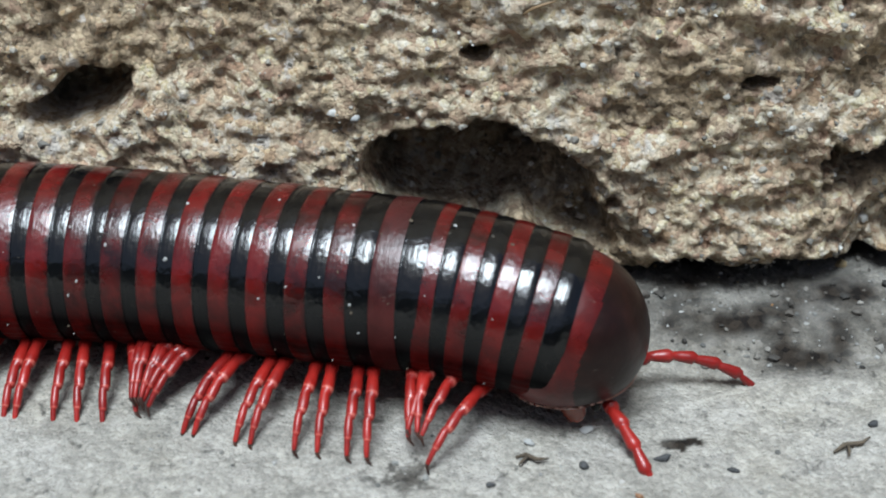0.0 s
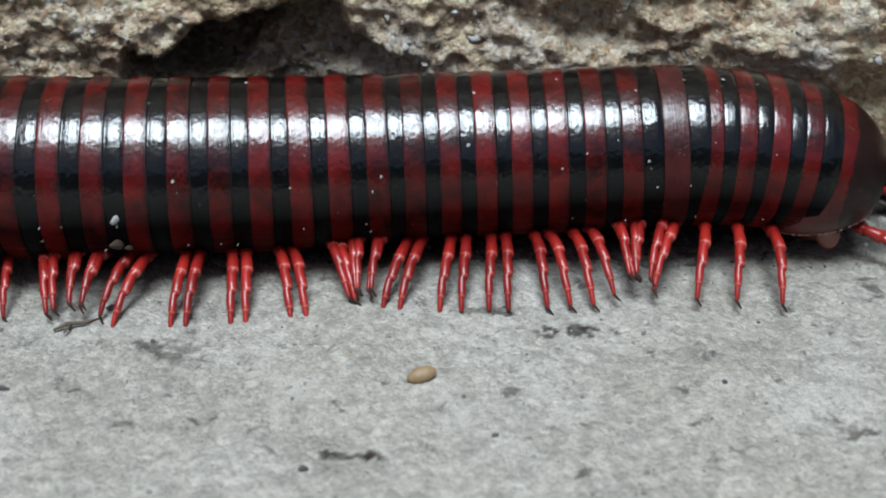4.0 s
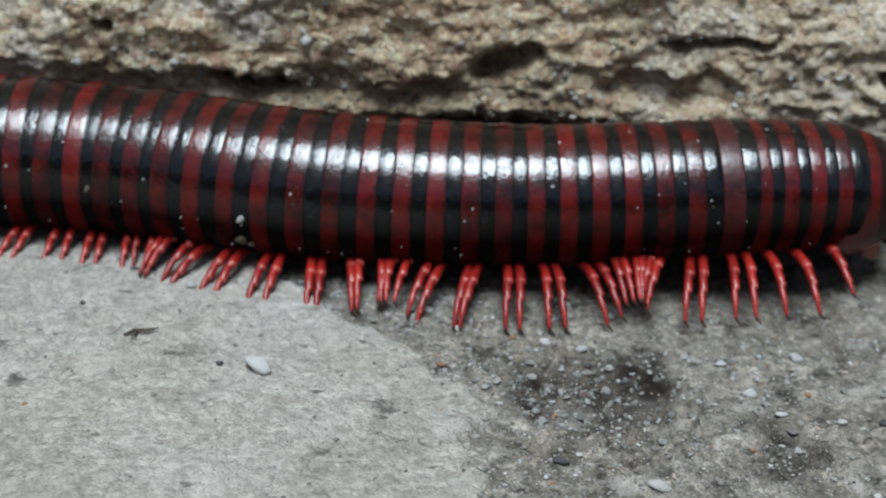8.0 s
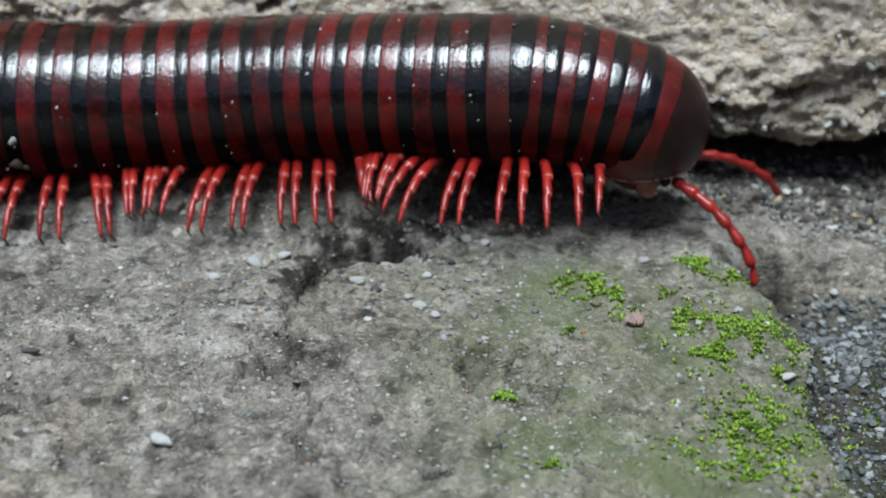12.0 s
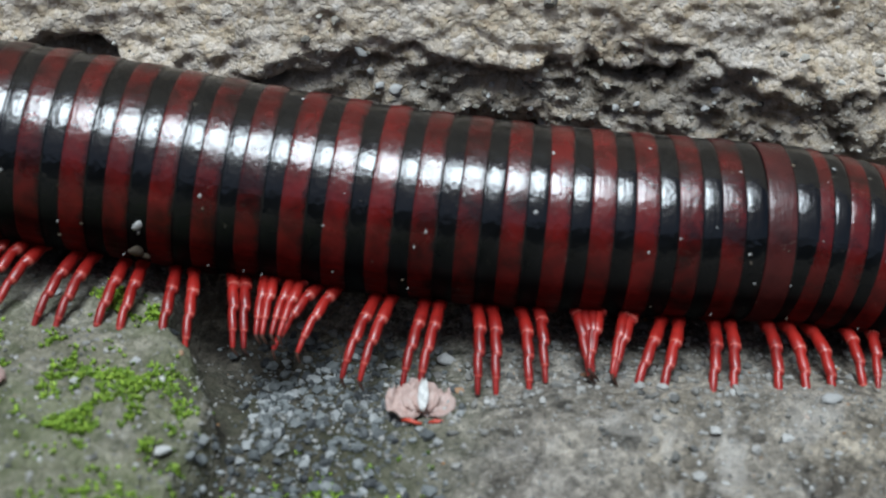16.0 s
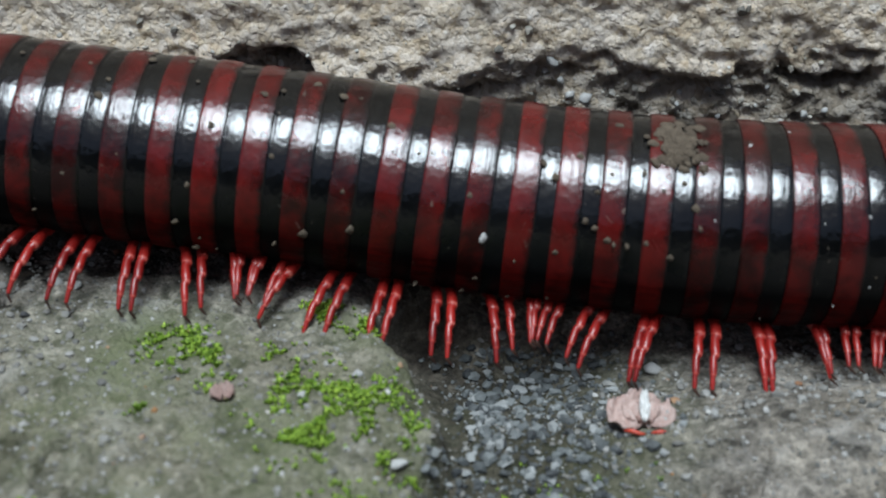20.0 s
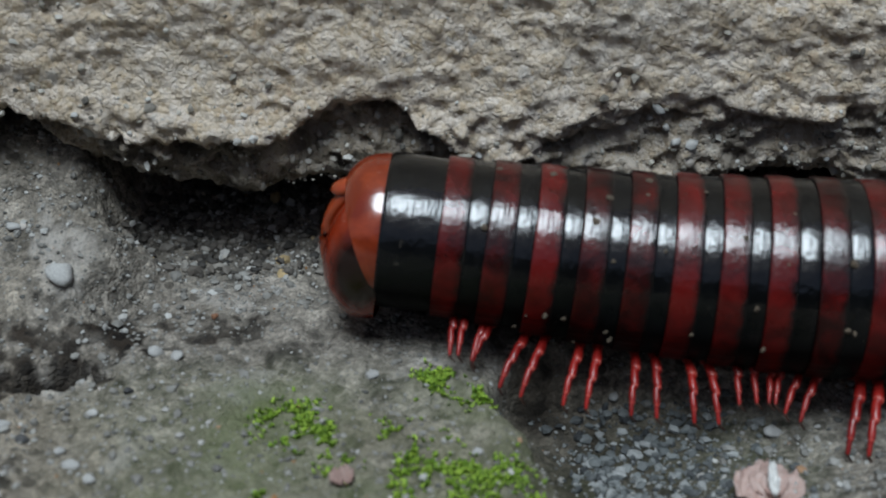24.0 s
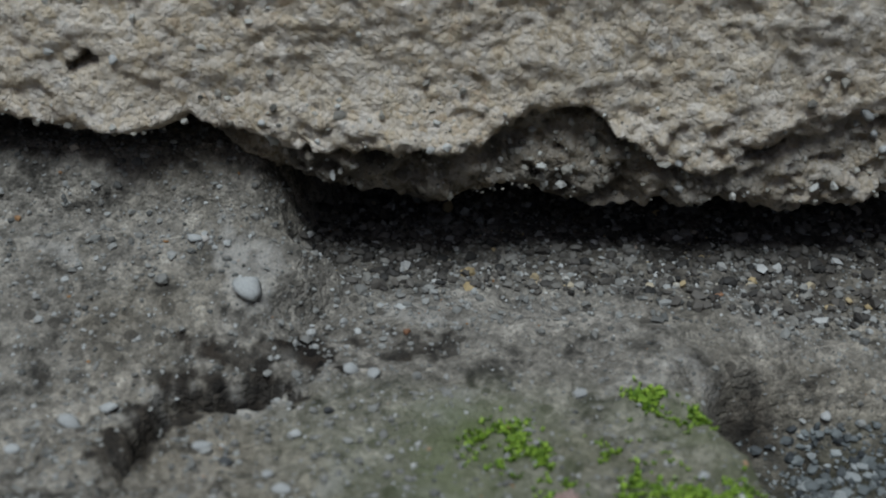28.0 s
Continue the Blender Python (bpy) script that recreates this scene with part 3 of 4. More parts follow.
def wall_parts(x, z):
    """How far the wall's face stands from its plane, and where shade and dirt are painted on."""
    zero = x * 0
    d = 0.20 * fbm(x, z, zero, 2.6, 3, 0.5, 100) + 0.13 * fbm(x, z * 1.4, zero, 0.8, 4, 0.55, 110)
    d = d + 0.075 * ridged(x, z * 1.5, zero, 0.42, 4, 120) + 0.05 * fbm(x, z * 1.5, zero, 0.14, 3, 0.7, 130) + 0.045 * fbm(x, z, zero, 0.07, 2, 0.7, 132)
    soft = step(4.6, 5.6, x) * step(13.0, 11.5, x)
    d = d * (1 - 0.5 * soft) + soft * (0.13 * fbm(x, z * 1.3, zero, 0.9, 3, 0.5, 180) + 0.05 * ridged(x, z, zero, 0.7, 3, 185))
    calm = step(13.8, 15.0, x) * step(0.95, 1.2, z)
    d = d * (1 - 0.78 * calm) + calm * 0.03 * fbm(x, z * 1.4, zero, 0.10, 3, 0.75, 133)
    f = 4.5 * fbm(x, z * 1.6, zero, 1.1, 5, 0.58, 135)
    flake = np.floor(f) + step(0.80, 1.0, f - np.floor(f))
    g = 3.2 * fbm(x, z * 1.8, zero, 0.42, 4, 0.6, 137)
    chip = np.floor(g) + step(0.70, 1.0, g - np.floor(g))
    d = d + calm * 0.020 * flake + 0.026 * chip * (1 - 0.6 * calm) - 0.17 * (z - 1.0)
    wx, wz = x + 0.22 * fbm(x, z, zero, 0.5, 4, 0.65, 140), z + 0.15 * fbm(x, z, zero, 0.4, 4, 0.65, 150)
    depth = zero
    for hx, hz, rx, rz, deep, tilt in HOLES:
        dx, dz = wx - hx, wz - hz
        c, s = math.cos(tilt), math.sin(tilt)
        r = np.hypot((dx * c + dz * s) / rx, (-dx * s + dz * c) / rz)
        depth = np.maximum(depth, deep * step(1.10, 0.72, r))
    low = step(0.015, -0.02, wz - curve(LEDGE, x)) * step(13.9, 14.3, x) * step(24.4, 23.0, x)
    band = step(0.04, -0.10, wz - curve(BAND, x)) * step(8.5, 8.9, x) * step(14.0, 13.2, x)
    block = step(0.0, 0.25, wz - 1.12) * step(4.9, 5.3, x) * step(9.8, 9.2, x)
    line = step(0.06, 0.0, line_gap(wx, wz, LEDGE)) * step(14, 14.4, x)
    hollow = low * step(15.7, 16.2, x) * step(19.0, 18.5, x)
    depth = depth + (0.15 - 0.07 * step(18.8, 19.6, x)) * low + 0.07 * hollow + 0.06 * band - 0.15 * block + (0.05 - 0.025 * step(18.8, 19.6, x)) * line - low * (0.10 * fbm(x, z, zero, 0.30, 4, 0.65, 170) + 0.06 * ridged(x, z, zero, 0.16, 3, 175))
    # painted shade grows with a hole's depth and fills the recess below the ledge
    dirt_and_shade = np.clip(np.maximum.reduce([0.75 * step(0.10, 0.5, depth), 0.60 * low, 0.92 * hollow, 0.12 * band]) * (0.75 + 0.9 * fbm(x, z, zero, 0.25, 3, 0.6, 160)), 0, 1)
    return d - depth, dirt_and_shade


def wall_y(x, z):
    a, b = np.array([float(x)]), np.array([float(z)])
    return float((curve(WALL_FACE, a) - wall_parts(a, b)[0])[0])


def make_wall():
    xs = spread(-6.0, 24.5, 0.024, 3500, 26)
    up = np.concatenate([np.arange(0, 2.6, 0.024), 2.6 + 300 * (np.arange(1, 21) / 20) ** 4])[::-1]
    foot = curve(WALL_FOOT, xs) + 0.10 * fbm(xs, xs * 0, xs * 0, 0.5, 5, 0.65, 200)
    x, u = np.meshgrid(xs, up)
    f = np.broadcast_to(foot, x.shape)
    z = f + u
    d, dirt_and_shade = wall_parts(x, z)
    lip = 0.16 * step(0.14, 0.0, u)
    y = curve(WALL_FACE, x) - d + lip
    # underside: back under the stone, then down below the ground
    k = np.linspace(0.02, 1, 34)
    x2, k2 = np.meshgrid(xs, k)
    f2 = np.broadcast_to(foot, x2.shape)
    y2 = np.broadcast_to(y[-1], x2.shape) + 1.5 * k2 ** 1.3
    sag = 0.10 * fbm(x2, y2, x2 * 0, 0.5, 4, 0.6, 210)
    z2 = f2 - 0.02 * np.sin(k2 * 3.1) + sag * step(0, 0.2, k2) - 1.2 * step(0.55, 1.0, k2)
    # over the top and down the back
    xt, back = np.meshgrid(xs, [3.0, 95.0])
    top = np.broadcast_to(z[0], xt.shape)
    rows_x = np.concatenate([xt[:1], xt[1:], x, x2])
    rows_y = np.concatenate([np.full_like(xt[:1], 95.0), np.full_like(xt[:1], 95.0), y, y2])
    rows_z = np.concatenate([np.full_like(xt[:1], -2.0), top[:1], z, z2])
    # the whole underside gets the same painted shade
    wall_shade = np.concatenate([xt[:1] * 0, xt[:1] * 0, dirt_and_shade, 0.75 + x2 * 0])
    v = np.stack([rows_x.ravel(), rows_y.ravel(), rows_z.ravel()], 1)
    ob = sheet("wall_north", v, grid_faces(len(rows_x), len(xs)), STONE, {"dirt_and_shade": wall_shade, "pale": step(10.0, 13.5, rows_x), "tan": step(4.2, 6.0, rows_x) * step(14.0, 11.0, rows_x)})
    tagged(ob, "rough weathered brown and grey stone wall with pits and cracks", "wall", kind="structure")


make_wall()


def build_sky_blocker():
    """Plain dark wall added opposite, never in view; it blocks the low sky."""
    bm = bmesh.new()
    bmesh.ops.create_cube(bm, size=1.0, matrix=Matrix.Translation((9, -170, 30)) @ Matrix.Diagonal((6000, 20, 70, 1)))
    tagged(part("wall_south", bm, DARK_STONE, smooth=False), "plain dark wall added out of view to block low sky", "wall", kind="structure")


build_sky_blocker()


# ---- millipede ----
SPAN = 16.62
TRACK = [(-60, -0.3), (-4, -0.34), (-2, -0.56), (0.5, -0.66), (3, -0.40), (5, -0.40), (6.5, -0.40), (8, -0.78), (10, -0.92), (12, -0.87), (13.5, -0.80), (15, -0.74), (16.4, -0.98), (18, -1.11),
         (19.5, -1.26), (21, -1.48), (23, -1.45), (30, -2.0), (60, -2.25)]
RISE = [(-60, 0.651), (-1, 0.666), (1, 0.672), (4, 0.654), (7, 0.63), (10, 0.605), (12.6, 0.67), (14, 0.71), (15.6, 0.779), (16.8, 0.691), (18, 0.613), (19.5, 0.45), (24, 0.45), (60, 0.5)]
# seconds, place of the head's tip along the track
ADVANCE = [(0, -0.38), (1, 1.19), (3, 4.65), (4.5, 7.19), (6.5, 10.51), (8, 13.19), (9, 14.74), (10, 16.09), (11, 17.27), (12, 18.54), (13, 20.00), (13.5, 20.62), (15.5, 23.20), (17, 25.48), (18.5, 27.45), (20, 29.60),
           (21.5, 31.59), (23.5, 33.93), (24, 34.47), (25, 35.44), (26.5, 36.67), (28, 37.78)]
# seconds, how far the head curls down
CURL = [(0, 1.0), (1, 0.9), (2, 0.45), (3, 0.9), (4.5, 1.0), (6.5, 0.6), (8, 0.4), (9, 0.7), (10, 0.8), (11, 0.8), (12, 1.45), (13, 1.4), (13.5, 1.4), (15.5, 0.9), (28, 0.8)]
# seconds, sideways and upward lean of the head end
SWAY = [(0, -0.59, 0.12), (1, -0.17, 0.17), (2, -0.1, 0.26), (3, 0.0, 0.08), (4, 0.05, 0.31), (4.5, 0.12, 0.22), (6.5, 0.0, 0.1), (7, -0.01, 0.05), (8, 0.10, 0.24), (9, -0.12, 0.22), (10, -0.14, 0.56), (11, -0.15, 0.68),
        (12, 0.04, 0.6), (13, 0.30, 0.84), (13.5, -0.42, 0.30), (15.5, -0.28, -0.05), (16, 0.0, -0.14), (17, -0.2, -0.14), (18.5, 0.0, 0.0), (28, 0.0, 0.0)]
# distance behind the head's tip, girth
GIRTHS = [(0.4, 0.83), (0.8, 0.87), (1.8, 0.919), (3, 0.938), (4.5, 0.985), (6, 1.019), (7.5, 1.03), (10, 1.0), (13, 0.97)]


def smooth_curve(knots, n):
    """A finely sampled, rounded version of a broken line."""
    xs = np.linspace(knots[0][0], knots[-1][0], n)
    ys = np.interp(xs, [k[0] for k in knots], [k[1] for k in knots])
    w = max(3, int(1.6 / (xs[1] - xs[0])) | 1)
    pad = np.pad(ys, w // 2, mode="edge")
    return xs, np.convolve(pad, np.ones(w) / w, mode="valid")


TX, TY = smooth_curve(TRACK, 2401)
TZ = smooth_curve(RISE, 2401)[1]
TS = np.concatenate([[0], np.cumsum(np.sqrt(np.diff(TX) ** 2 + np.diff(TY) ** 2 + np.diff(TZ) ** 2))])
TS = TS - np.interp(0.0, TX, TS)


def on_track(a):
    return np.array([np.interp(a, TS, TX), np.interp(a, TS, TY), np.interp(a, TS, TZ)])


def ease(knots, t, column):
    """Rounded interpolation of one column of timed rows."""
    ts = np.array([k[0] for k in knots], float)
    vs = np.array([k[column] for k in knots], float)
    m = np.gradient(vs, ts)
    i = int(np.clip(np.searchsorted(ts, t, "right") - 1, 0, len(ts) - 2))
    h = ts[i + 1] - ts[i]
    u = (t - ts[i]) / h
    return ((2 * u**3 - 3 * u**2 + 1) * vs[i] + (u**3 - 2 * u**2 + u) * h * m[i] + (-2 * u**3 + 3 * u**2) * vs[i + 1] + (u**3 - u**2) * h * m[i + 1])


def body_point(t, s):
    head = ease(ADVANCE, t, 1)
    p = on_track(head - s)
    w = max(0.0, 1 - s / 4.6) ** 1.6
    p[1] += w * ease(SWAY, t, 1)
    p[2] += w * ease(SWAY, t, 2) - 0.36 * ease(CURL, t, 1) * max(0.0, 1 - s / 1.7) ** 1.8
    return p


def body_pose(t, s):
    p = body_point(t, s)
    f = Vector(body_point(t, s - 0.12) - body_point(t, s + 0.12)).normalized()
    side = Vector((0, 0, 1)).cross(f).normalized()
    up = f.cross(side)
    m = Matrix((f, side, up)).transposed().to_4x4()
    return Matrix.Translation(Vector(p) * CM) @ m


R = 0.62


def lathe(profile, segs=52, flat=0.90):
    """Turned shell along +x, a little flattened below. profile: (x, radius, material)."""
    bm = bmesh.new()
    rings = []
    for x, r, _ in profile:
        ring = []
        for k in range(segs):
            a = 2 * math.pi * k / segs
            y, z = r * math.sin(a), r * math.cos(a)
            if z < 0:
                z *= flat
            ring.append(bm.verts.new((x, y, z)))
        rings.append(ring)
    for j in range(len(rings) - 1):
        for k in range(segs):
            fc = bm.faces.new((rings[j][k], rings[j][(k + 1) % segs], rings[j + 1][(k + 1) % segs], rings[j + 1][k]))
            fc.material_index = profile[j][2]
    return bm


def scaled_profile(pitch, r, rows):
    return [(x * pitch, q * r, m) for x, q, m in rows]


# one body ring: x runs forward, from the rear lip to the collar under the ring in front
RING_ROWS = [(0.02, 0.955, 0), (-0.02, 0.972, 0), (-0.034, 0.990, 0), (-0.030, 1.001, 0), (-0.014, 1.006, 0), (0.03, 1.0085, 0), (0.13, 1.0100, 0), (0.27, 1.0103, 0), (0.40, 1.0092, 0), (0.48, 1.0070, 0), (0.525, 1.004, 0)]
DARK_ROWS = [(0.525, 1.004, 0), (0.542, 0.998, 0), (0.553, 0.992, 0), (0.57, 0.9905, 0), (0.60, 0.9935, 0), (0.68, 0.9965, 0), (0.79, 0.9972, 0), (0.90, 0.9962, 0), (0.98, 0.993, 0), (1.06, 0.98, 0), (1.25, 0.95, 0)]


def tube(bm, path, radii, segs=8, index=0, cap=True):
    rings = []
    for j, (p, r) in enumerate(zip(path, radii)):
        a, b = Vector(path[max(j - 1, 0)]), Vector(path[min(j + 1, len(path) - 1)])
        q = (b - a).to_track_quat("X", "Z")
        rings.append([bm.verts.new(Vector(p) + q @ Vector((0, r * math.cos(2 * math.pi * k / segs), r * math.sin(2 * math.pi * k / segs)))) for k in range(segs)])
    for j in range(len(rings) - 1):
        for k in range(segs):
            f = bm.faces.new((rings[j][k], rings[j][(k + 1) % segs], rings[j + 1][(k + 1) % segs], rings[j + 1][k]))
            f.material_index = index if isinstance(index, int) else index[j]
    if cap:
        for ring in (rings[0], rings[-1]):
            f = bm.faces.new(ring)
            f.material_index = index if isinstance(index, int) else index[-1]


def leg_mesh(side, scale=1.0):
    """A jointed walking leg from its root outwards: swollen segments, pale joints, dark claw."""
    bm = bmesh.new()
    knots = [(0, 0), (0.16, 0.03), (0.36, 0.05), (0.54, 0.02), (0.68, -0.05), (0.79, -0.14), (0.86, -0.22)]
    fat = [0.039, 0.042, 0.042, 0.038, 0.031, 0.023, 0.012]
    path, radii, index = [], [], []
    for j in range(len(knots) - 1):
        (ay, az), (by, bz) = knots[j], knots[j + 1]
        for u, q in ((0.0, 0.82), (0.12, 0.88), (0.5, 1.04), (0.86, 1.08), (0.95, 0.95)):
            path.append((0.015 * math.sin(j), side * (ay + u * (by - ay)) * scale, (az + u * (bz - az)) * scale))
            radii.append((fat[j] + u * (fat[j + 1] - fat[j])) * q * scale)
            index.append(1 if u == 0.86 and 1 < j < 5 else (2 if j == 5 and u > 0.8 else 0))
    path.append((0.02, side * 0.88 * scale, -0.255 * scale))
    radii.append(0.005)
    tube(bm, path, radii, 8, index)
    outward(bm)
    me = bpy.data.meshes.new("leg")
    bmesh.ops.scale(bm, vec=(CM, CM, CM), verts=bm.verts)
    bm.to_mesh(me)
    bm.free()
    for mat in (LEG_RED, LEG_PALE, CLAW):
        me.materials.append(mat)
    me.shade_smooth()
    return me


def mesh_of(bm, mats):
    outward(bm)
    bmesh.ops.scale(bm, vec=(CM, CM, CM), verts=bm.verts)
    me = bpy.data.meshes.new("shell")
    bm.to_mesh(me)
    bm.free()
    for mat in mats:
        me.materials.append(mat)
    me.shade_smooth()
    return me


millipede = new("millipede")
tagged(millipede, "long glossy black millipede with dark red bands and bright red legs", "millipede")
RINGS, LEGS, FEELERS = [], [], []
GIRTH = {}
WOB = random.Random(3)


def ring_pitch(k):
    return 0.21 if k < 4 else 0.30 if k == 4 else 0.245 if k < 12 else 0.262 + 0.0003 * (k - 12)


def build_millipede():
    long_legs, short_legs, rear_legs = (leg_mesh(-1, 1.0), leg_mesh(1, 1.0)), (leg_mesh(-1, 0.84), leg_mesh(1, 0.84)), (leg_mesh(-1, 0.72), leg_mesh(1, 0.72))
    sizes = {}
    s, k = 0.70, 0
    while s < SPAN - 0.62:
        p = ring_pitch(k)
        r = R * 1.02 * float(curve(GIRTHS, s)) * (1 - 0.19 * max(0, (s - (SPAN - 2.8)) / 2.2))
        key = (round(p, 3), round(r, 3))
        if key not in sizes:
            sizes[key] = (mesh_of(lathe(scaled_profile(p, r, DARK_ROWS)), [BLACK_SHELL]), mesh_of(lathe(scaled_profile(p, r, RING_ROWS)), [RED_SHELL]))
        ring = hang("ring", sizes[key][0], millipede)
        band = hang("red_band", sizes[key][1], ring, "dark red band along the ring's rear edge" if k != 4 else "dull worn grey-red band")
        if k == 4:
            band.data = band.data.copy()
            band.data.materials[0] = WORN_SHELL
        RINGS.append((ring, s + p * 0.5))
        GIRTH[ring.name] = r
        pairs = (0.36, 0.68) if k > 3 else ((0.5,) if k > 0 else ())
        for q in pairs:
            for side, me in zip((-1, 1), long_legs if s < 6 else short_legs if s < 13.6 else rear_legs):
                leg = hang("leg", me, ring)
                LEGS.append((leg, s + p * 0.5 - q * p, q * p, side, r, WOB.uniform(-0.06, 0.06), WOB.uniform(0.75, 1.25)))
        s += p
        k += 1
    return s


TAIL_S = build_millipede()


def dome(cx, rx, ry, rz, turn_from, turn_to, n=18, segs=36, mats=None):
    """Part of an ellipsoid round the x axis, from one angle off +x to another."""
    bm = bmesh.new()
    rings = []
    for j in range(n + 1):
        a = radians(turn_from + (turn_to - turn_from) * j / n)
        rings.append([bm.verts.new((cx + rx * math.cos(a), ry * math.sin(a) * math.sin(2 * math.pi * k / segs), rz * math.sin(a) * math.cos(2 * math.pi * k / segs))) for k in range(segs)])
    for j in range(n):
        for k in range(segs):
            f = bm.faces.new((rings[j][k], rings[j][(k + 1) % segs], rings[j + 1][(k + 1) % segs], rings[j + 1][k]))
            if mats:
                f.material_index = mats(j / n, k / segs)
    bmesh.ops.remove_doubles(bm, verts=bm.verts, dist=1e-5)
    return bm


def feeler(side):
    """A beaded antenna that runs forward from its root."""
    bm = bmesh.new()
    path, radii = [], []
    x, y, z = 0.0, 0.0, 0.0
    lengths = (0.08, 0.145, 0.155, 0.145, 0.14, 0.12, 0.07)
    for j, l in enumerate(lengths):
        for u, q in ((0.02, 0.70), (0.3, 0.88), (0.6, 1.02), (0.82, 1.10), (0.96, 0.82)):
            path.append((x + u * l, y + side * 0.03 * math.sin(j * 0.6), z - 0.024 * j * u))
            radii.append((0.047 - 0.0015 * j) * q * (1.0 if j < 6 else 0.75))
        x += l
        z -= 0.024 * j
    tube(bm, path, radii, 10, 0)
    outward(bm)
    me = bpy.data.meshes.new("antenna")
    bmesh.ops.scale(bm, vec=(CM, CM, CM), verts=bm.verts)
    bm.to_mesh(me)
    bm.free()
    me.materials.append(LEG_RED)
    me.shade_smooth()
    return me


def sliced(bm, co, no):
    """Cut away what lies on the side of a plane to which its normal points."""
    bmesh.ops.bisect_plane(bm, geom=bm.verts[:] + bm.edges[:] + bm.faces[:], plane_co=co, plane_no=no, clear_outer=True)
    return bm


def build_head():
    # shield over the head: dark in the middle, a red rear rim, its lower edge cut obliquely
    low, slope = (-0.30, 0, -0.47), Vector((0.36, 0, -0.60)).normalized()
    dome_bm = dome(-0.18, 0.55, R * 0.85, R * 0.85, 0, 98, 64, 96, lambda u, k: 1 if u > 0.80 - 0.36 * math.exp(-((k - 0.5) / 0.19) ** 2) else 0)
    sliced(dome_bm, low, slope)
    rim = sorted((v.co.copy() for v in dome_bm.verts if abs((v.co - Vector(low)).dot(slope)) < 1e-4), key=lambda c: c.y)
    collar = part("head_shield", dome_bm, [BROWN_SHELL, RIM_RED], millipede, "smooth dark brown head shield with a red rim")
    RINGS.append((collar, 0.43))
    for side in (-1, 1):
        edge = [c for c in rim if c.y * side > 0.02]
        edge = edge if side > 0 else edge[::-1]
        bm = bmesh.new()
        tube(bm, edge, [0.011] * len(edge), 6, 0)
        part("shield_edge", bm, EDGE_PALE, collar, "pale thickened lower edge of the shield")
    face = part("face", dome(0.0, 0.30, 0.36, 0.33, 0, 150, 20, 40), FACE_SHELL, collar, "dark red-brown face under the shield")
    face.matrix_basis = place(-0.02, 0, -0.20, 0, 28, 0)
    neck = part("neck", dome(0.0, 0.34, 0.44, 0.40, 0, 180, 20, 40), BROWN_SHELL, collar, "dark throat behind the face")
    neck.matrix_basis = place(-0.24, 0, -0.12)
    for side in (-1, 1):
        jaw = part("mandible", dome(0.0, 0.12, 0.05, 0.09, 0, 180, 14, 20), ORANGE_SHELL, collar, "orange-red mandible plate")
        jaw.matrix_basis = place(0.08, side * 0.275, -0.33, 0, 52, side * 14)
        eye = part("eye", dome(0.0, 0.04, 0.02, 0.05, 0, 180, 8, 12), BLACK_SHELL, collar, "small black eye patch")
        eye.matrix_basis = place(0.20, side * 0.28, -0.24, 0, 0, side * 40)
        FEELERS.append((hang("antenna", feeler(side), collar, "beaded red antenna"), side))


def build_tail():
    q = R * 0.79
    cap = part("tail_ring", lathe(scaled_profile(0.36, q, [(0.10, 0.06, 0), (0.02, 0.80, 0), (-0.02, 0.93, 0), (0.0, 0.975, 0), (0.06, 0.992, 0), (0.25, 1.0, 0), (0.5, 1.0, 0), (0.9, 0.985, 0), (1.3, 0.95, 0)])), BLACK_SHELL, millipede, "smooth black last ring")
    RINGS.append((cap, TAIL_S + 0.21))
    # orange hood: a collar that is widest on top and runs down both flanks to nothing
    hood = [(0.03 - 0.36 * u, q * 0.965 * math.sqrt(1 - u ** 2.8), 0) for u in [1 - 0.998 * k / 36 for k in range(1, 37)]]
    bm = sliced(lathe(hood, 72), (0.0, 0, -0.15), Vector((-0.60, 0, -0.30)).normalized())
    part("tail_hood", bm, ORANGE_SHELL, cap, "orange-red hood over the tail plates")
    part("tail_rim", lathe([(-0.030, q * 0.86, 0), (-0.034, q * 0.90, 0), (-0.022, q * 0.94, 0), (-0.005, q * 0.962, 0), (0.012, q * 0.975, 0), (0.03, q * 0.97, 0)]), ORANGE_SHELL, cap, "orange rear rim of the last ring")
    point = part("tail_point", dome(0.0, -0.11, 0.075, 0.05, 0, 150, 12, 20), ORANGE_SHELL, cap, "blunt orange tail point")
    point.matrix_basis = place(-0.235, 0, 0.285, 0, -22, 0)
    for side in (-1, 1):
        plate = part("tail_plate", dome(0.0, -0.29, 0.315, 0.43, 0, 112, 36, 60), VALVE_SHELL, cap, "bulging orange tail plate with a dark middle")
        plate.matrix_basis = place(-0.05, side * 0.148, -0.075, 0, 6, side * 7)
        lip = bmesh.new()
        arc = [(-0.05 - 0.30 * math.sin(a), side * 0.035, -0.075 + 0.40 * math.cos(a)) for a in [math.pi * (0.12 + 0.76 * j / 14) for j in range(15)]]
        tube(lip, arc, [0.025 + 0.012 * math.sin(math.pi * j / 14) for j in range(15)], 10, 0)
        part("tail_lip", lip, ORANGE_SHELL, cap, "thickened orange edge of the tail plate")


build_head()
build_tail()


